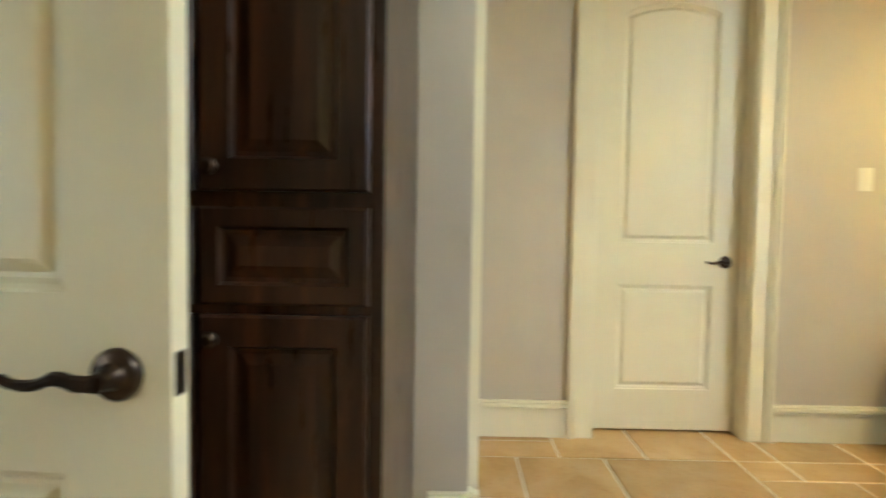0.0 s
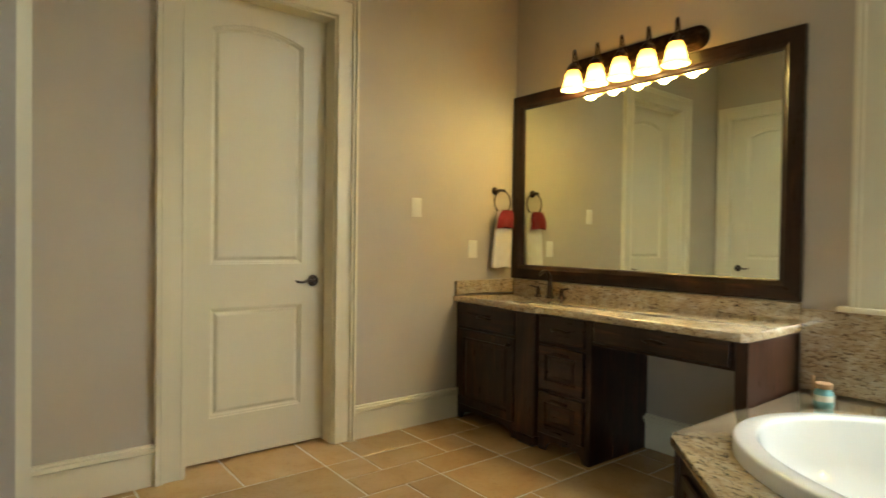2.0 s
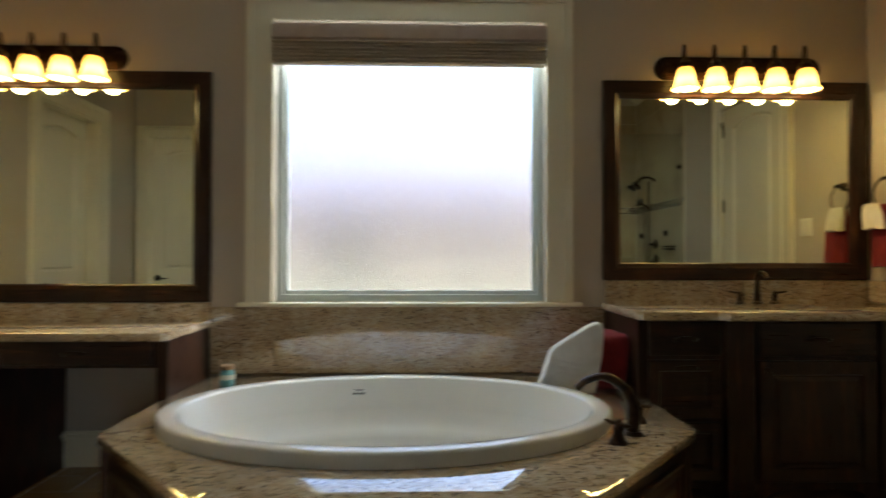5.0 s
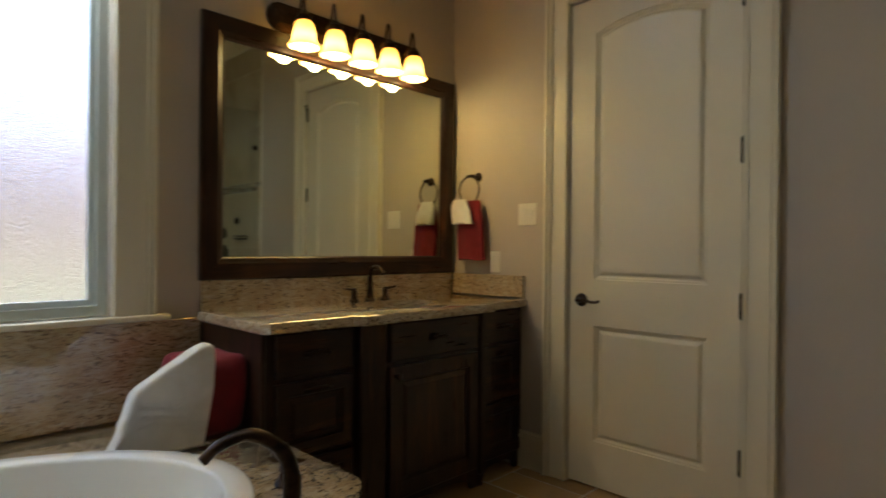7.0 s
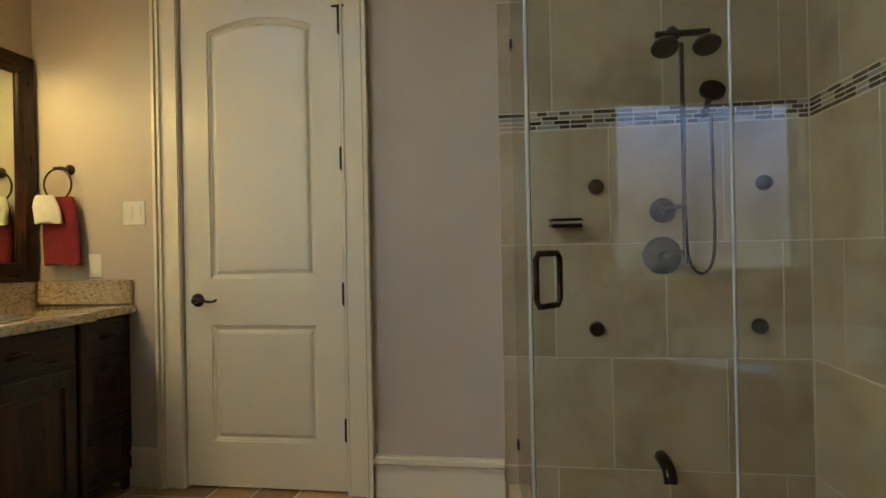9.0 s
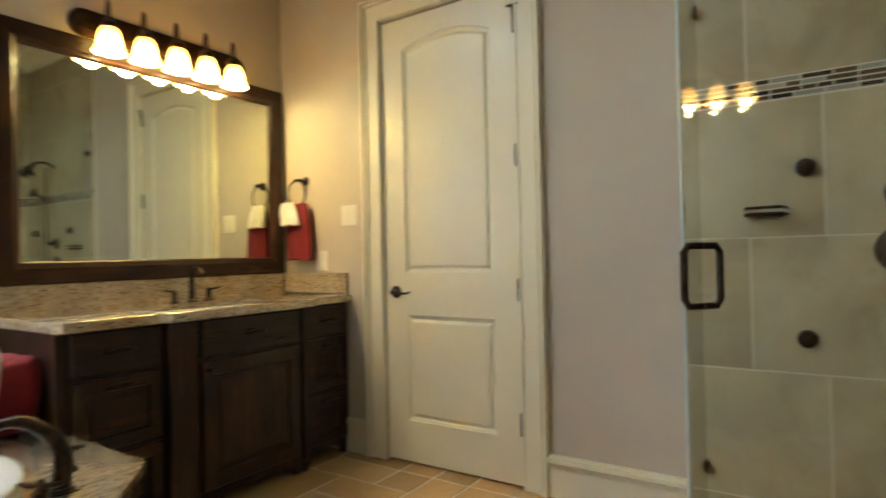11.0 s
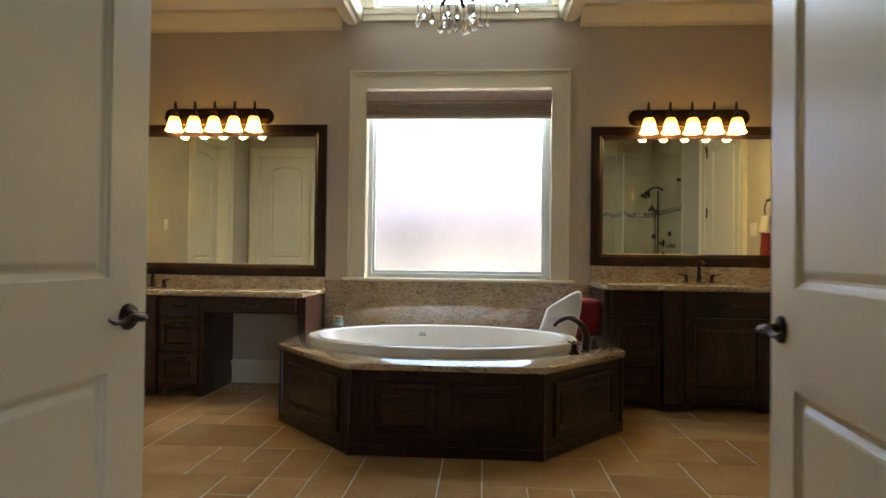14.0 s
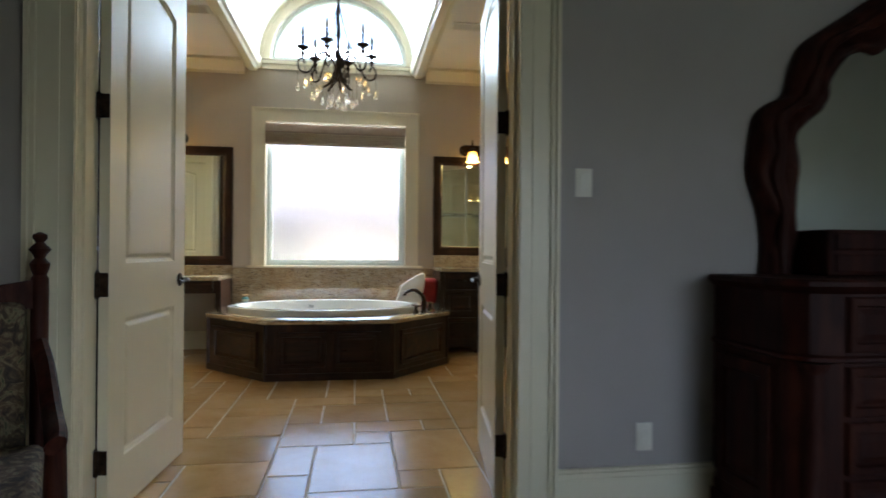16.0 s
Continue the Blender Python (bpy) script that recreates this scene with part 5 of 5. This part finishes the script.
front(ds, "side_panel", -(YW - 0.06), -(DY0 + 0.14), 0.16, 0.69, 0.0, True, "", side_m, M_CHERRY, 0.05)

MXC = 2.94
dm = thing("dresser_mirror", "carved dark cherry scalloped mirror standing on the dresser", "mirror", (MXC, YW - 0.08, 1.015))
out_h = [(-0.89, 1.016), (-0.88, 1.15), (-0.90, 1.29), (-0.95, 1.44), (-0.945, 1.56), (-0.92, 1.70), (-0.855, 1.76), (-0.785, 1.80), (-0.75, 1.91), (-0.70, 2.02), (-0.59, 2.10), (-0.45, 2.19), (-0.32, 2.27), (-0.14, 2.33), (0, 2.36)]
in_h = [(-0.75, 1.016), (-0.74, 1.15), (-0.725, 1.29), (-0.715, 1.42), (-0.705, 1.50), (-0.725, 1.61), (-0.67, 1.68), (-0.59, 1.75), (-0.56, 1.86), (-0.48, 1.97), (-0.41, 2.0), (-0.34, 1.985), (-0.24, 2.05), (-0.12, 2.12), (0, 2.14)]


def whole(h):
    return spline([(MXC + x, 0, z) for x, z in h] + [(MXC - x, 0, z) for x, z in h[-2::-1]], 5)


po_, pi_ = whole(out_h), whole(in_h)
loops = []
for i, (a_, b_2) in enumerate(zip(po_, pi_)):
    lp = []
    for u, d in ((0, 0.03), (0.05, 0.062), (0.16, 0.085), (0.30, 0.092), (0.42, 0.07), (0.5, 0.052), (0.58, 0.056), (0.70, 0.08), (0.82, 0.078), (0.94, 0.05), (1.0, 0.03)):
        p = a_.lerp(b_2, u)
        lp.append((p.x, YW - d - 0.012 * math.sin(i * 0.62 + 5 * u) * (d > 0.05), p.z))
    lp += [(b_2.x, YW - 0.012, b_2.z), (a_.x, YW - 0.012, a_.z)]
    loops.append(lp)
part("frame", loft(B(), loops), M_CHERRY, dm, "carved scalloped cherry frame", 50)
rope = [a_.lerp(b_2, 0.36) for a_, b_2 in zip(po_, pi_)]
part("bead", tube(B(), [(p.x, YW - 0.098 - 0.008 * math.sin(i * 0.62 + 1.8), p.z) for i, p in enumerate(rope)], [0.016 + 0.012 * abs(math.sin(i * 0.31)) for i in range(len(rope))], 8), M_CHERRY, dm, "inner carved bead")
jb = part("drawer_box", box(MXC - 0.74, MXC + 0.74, YW - 0.23, YW - 0.02, 1.016, 1.205, 0.006), M_CHERRY, dm, "low row of small drawers")
for k in range(4):
    xa = MXC - 0.72 + k * 0.36
    for z0, z1 in ((1.03, 1.105), (1.12, 1.192)):
        part("small_drawer", loft(B(), rect_loops(xa + 0.006, xa + 0.354, z0, z1, [(0, 0), (0, -0.01), (0.008, -0.014), (0.014, -0.014)], YW - 0.23)), M_CHERRY, jb, "", 20)
part("glass", prism(B(), [(p.x, max(1.1, p.z)) for p in [a_.lerp(b_2, 0.93) for a_, b_2 in zip(po_, pi_)]], "y", YW - 0.045, YW - 0.04), M_MIRROR, dm, "silvered mirror glass", 0)
orn = lathe(B(), [(0.02, 0), (0.036, 0.012), (0.04, 0.036), (0.03, 0.056), (0.026, 0.066), (0.033, 0.082), (0.03, 0.105), (0.013, 0.118)], 18, (2.62, YW - 0.33, 1.0155))
single("ornament", soft(orn, 0.006, 20, 5), mat("rosy_ceramic", (0.13, 0.045, 0.035), 0.5), "small dark rosy brown rounded ornament on the dresser", "ornament", "", 60)

# tapestry armchair beside the door
ac = thing("armchair", "dark wood armchair with tapestry upholstery and turned finials", "armchair")
for xa in (0.0, -0.58):
    po = lathe(B(), [(0.022, 0.0), (0.026, 0.4), (0.026, 1.0), (0.02, 1.012), (0.026, 1.03), (0.03, 1.05), (0.016, 1.068), (0.02, 1.08), (0.033, 1.098), (0.012, 1.122), (0.022, 1.136), (0.02, 1.148), (0.004, 1.156)], 14, (xa, 0, 0))
    part("back_post", po, M_CHERRY, ac, "turned dark post with a finial")
    fx = xa + (0.05 if xa == 0 else -0.05)
    part("front_leg", lathe(B(), [(0.02, 0), (0.028, 0.1), (0.02, 0.2), (0.03, 0.36), (0.024, 0.6)], 12, (fx, -0.52, 0)), M_CHERRY, ac)
    part("arm", tube(B(), spline([(xa, -0.02, 0.78), (xa + (fx - xa) * 0.4, -0.14, 0.72), (xa + (fx - xa) * 0.8, -0.32, 0.62), (fx, -0.50, 0.605), (fx, -0.56, 0.59)], 6), 0.03, 10, 0.75), M_CHERRY, ac, "curved dark wood arm")
part("crest_rail", prism(B(), [(-0.58, 0.9)] + [(-0.58 + 0.58 * k / 16, 1.0 - 0.035 * math.sin(math.pi * k / 16)) for k in range(17)] + [(0.0, 0.9)], "y", -0.018, 0.018), M_CHERRY, ac)
cb = box(-0.545, -0.035, -0.05, 0.03, 0.42, 0.925, 0.03, 3)
part("back_cushion", cb, M_TAPESTRY, ac, "dark floral tapestry back", 60)
part("seat", box(-0.60, 0.02, -0.56, -0.02, 0.36, 0.46, 0.035, 3), M_TAPESTRY, ac, "dark floral tapestry seat", 60)
part("seat_rail", box(-0.58, 0.0, -0.53, 0.0, 0.28, 0.37, 0.006), M_CHERRY, ac)
ac.matrix_basis = pose(-0.745, -4.52, 0, 0, 0, 25)

# ---- outside ----
tagged(new("ground", finish("ground", box(-300, 300, -300, 300, -0.6, -0.3), M_GRASS, 0)), "mown lawn around the house", "lawn", "", "structure")
# unseen outer wall, added to cut the sky light on the neighbouring house
ext = box(-16, -3.35, 0.16, 0.36, -0.3, 4.7)
bx(ext, 3.25, 16, 0.16, 0.36, -0.3, 4.7)
bx(ext, -3.35, 3.25, 0.16, 0.36, 4.4, 4.7)
struct("wall_sky_blocker", ext, M_STUCCO, "unseen beige stucco wall added to shade the neighbouring house", "wall", 0)
# unseen roof, added on top of that wall
struct("roof", prism(B(), [(0.6, 4.7), (0.6, 4.85), (-8.5, 9.6), (-18.0, 4.85), (-18.0, 4.7)], "x", -16.5, 16.5), M_SHINGLE, "unseen grey shingle roof added over the house", "roof", 0)
HO = 16.0
nb = thing("neighbour_house", "pale stucco neighbouring house with a grey shingle roof", "house", (0, HO + 4, -0.3))
hw = plate(B(), [(-16, -0.3), (16, -0.3), (16, 2.75), (-16, 2.75)], [[(-3.35, 0.55), (-1.75, 0.55), (-1.75, 1.95), (-3.35, 1.95)], [(0.9, 0.9), (1.7, 0.9), (1.7, 1.7), (0.9, 1.7)]], -0.2, 0.0)
part("wall", moved(hw, Matrix.Translation((0, HO, 0)) @ UP), M_STUCCO, nb, "", 0)
part("roof", prism(B(), [(HO - 0.5, 2.72), (HO - 0.5, 2.84), (HO + 6.5, 6.9), (HO + 13, 2.84), (HO + 13, 2.72)], "x", -16.5, 16.5), M_SHINGLE, nb, "", 0)
for xa, xb, za, zb in ((-3.35, -1.75, 0.55, 1.95), (0.9, 1.7, 0.9, 1.7)):
    wn = part("window", frame_ring(xa, xb, za, zb, HO + 0.05, HO + 0.15, 0.06), M_ALU, nb)
    part("pane", box(xa + 0.05, xb - 0.05, HO + 0.09, HO + 0.11, za + 0.05, zb - 0.05), M_DARKGLASS_DUCT, wn, "dark window glass", 0)

# ---- tiles last ----
# floor: rectangles of whole modules laid without gaps
MOD, GAP = 0.2125, 0.008
GX, GY = 0.305 - 16 * MOD, -2.90 + 14 * MOD
NX, NY = 28, 21
taken = [[False] * NY for _ in range(NX)]
rng = random.Random(7)
TILE = {}


def tile_mesh(name, a_, b_2, d, m, ch_=0.004):
    """A flat tile a by b, its face at z = 0, with chamfered edges."""
    bm = B()
    loft(bm, [[(-a_ / 2 + o, -b_2 / 2 + o, z), (a_ / 2 - o, -b_2 / 2 + o, z), (a_ / 2 - o, b_2 / 2 - o, z), (-a_ / 2 + o, b_2 / 2 - o, z)] for o, z in ((0, -d), (0, -ch_), (ch_, 0))])
    return finish(name, bm, m, 0)


floor_ob = bpy.data.objects["floor"]


def floor_tile(i, j, a_, b_2):
    for u in range(a_):
        for v_ in range(b_2):
            taken[i + u][j + v_] = True
    if (a_, b_2) not in TILE:
        TILE[(a_, b_2)] = tile_mesh("tile", a_ * MOD - GAP, b_2 * MOD - GAP, 0.01, M_FLOOR)
    ob = new("tile", TILE[(a_, b_2)])
    ob.parent = floor_ob
    ob.matrix_basis = Matrix.Translation((GX + (i + a_ / 2) * MOD, GY - (j + b_2 / 2) * MOD, rng.uniform(-0.0012, 0.0006))) @ pose(0, 0, 0, rng.uniform(-0.12, 0.12), rng.uniform(-0.12, 0.12))


# the tiles between the double door and the tub, then the rest of the floor
for i, j, a_, b_2 in ((-2, 0, 2, 2), (0, 0, 2, 1), (0, 1, 1, 1), (1, 1, 2, 3), (2, 0, 1, 1), (-5, 1, 3, 2), (-2, 2, 1, 2), (-1, 2, 2, 3), (-1, -2, 2, 2), (-2, -2, 1, 2), (-4, -1, 2, 2), (1, -2, 2, 2), (3, -2, 2, 3), (3, 1, 2, 2), (-2, -3, 2, 1), (0, -3, 1, 1), (1, -3, 2, 1)):
    floor_tile(i + 16, j + 14, a_, b_2)
for j in range(NY):
    for i in range(NX):
        if taken[i][j]:
            continue
        opts = [(3, 2), (3, 2), (2, 3), (2, 2), (2, 2), (2, 1), (1, 1), (1, 2)]
        rng.shuffle(opts)
        opts.append((1, 1))
        for a_, b_2 in opts:
            if i + a_ <= NX and j + b_2 <= NY and not any(taken[i + u][j + v_] for u in range(a_) for v_ in range(b_2)):
                break
        floor_tile(i, j, a_, b_2)

# shower walls: large travertine tiles in running bond, with a mosaic band
ROWS = [(0.0, 0.172), (0.172, 0.668), (0.668, 1.176), (1.176, 1.694), (1.777, 2.289), (2.289, 2.80), (2.80, 3.03)]
CACHE = {}


def wall_tile(parent, u0, u1, z0, z1, put, m, d=0.012, nm="tile", ch_=0.002):
    key = (round(u1 - u0, 3), round(z1 - z0, 3), m.name)
    if key not in CACHE:
        CACHE[key] = tile_mesh(nm, u1 - u0 - 0.005, z1 - z0 - 0.005, d - 0.001, m, ch_)
    ob = new(nm, CACHE[key])
    ob.parent = parent
    ob.matrix_basis = put((u0 + u1) / 2, (z0 + z1) / 2)


def tiled(parent, length, put):
    for k, (z0, z1) in enumerate(ROWS):
        u = 0.0
        first = 0.49 if k % 2 else 0.245
        while u < length - 0.01:
            e = min(length, u + (first if u == 0 else 0.48))
            wall_tile(parent, u, e, z0, z1, put, M_SHOWER)
            u = e
    for r in range(4):
        u, z0 = 0.0, 1.696 + r * 0.0202
        while u < length - 0.004:
            e = min(length, u + rng.choice((0.05, 0.075, 0.1)))
            wall_tile(parent, u, e, z0, z0 + 0.0202, put, rng.choice((M_MOS[0], M_MOS[0], M_MOS[1], M_MOS[2], M_MOS[3])), 0.013, "mosaic_tile", 0.001)
            u = e


we, ws = bpy.data.objects["wall_east"], bpy.data.objects["wall_shower"]
struct("trim_tile_bed", bx(box(XE - 0.0105, XE, -3.742, -2.411, 0, 3.03), XE - 1.634, XE - 0.0105, -3.742, -3.7315, 0, 3.03), M_GROUT, "grout bed behind the shower tiles", "tile bed", 0)
tiled(we, 1.318, lambda u, z: Matrix.Translation((XE - 0.012, -2.411 - u, z)) @ pose(0, 0, 0, 90, 0, -90))
tiled(ws, 1.62, lambda u, z: Matrix.Translation((XE - 0.014 - u, -3.73, z)) @ pose(0, 0, 0, 90, 0, 180))
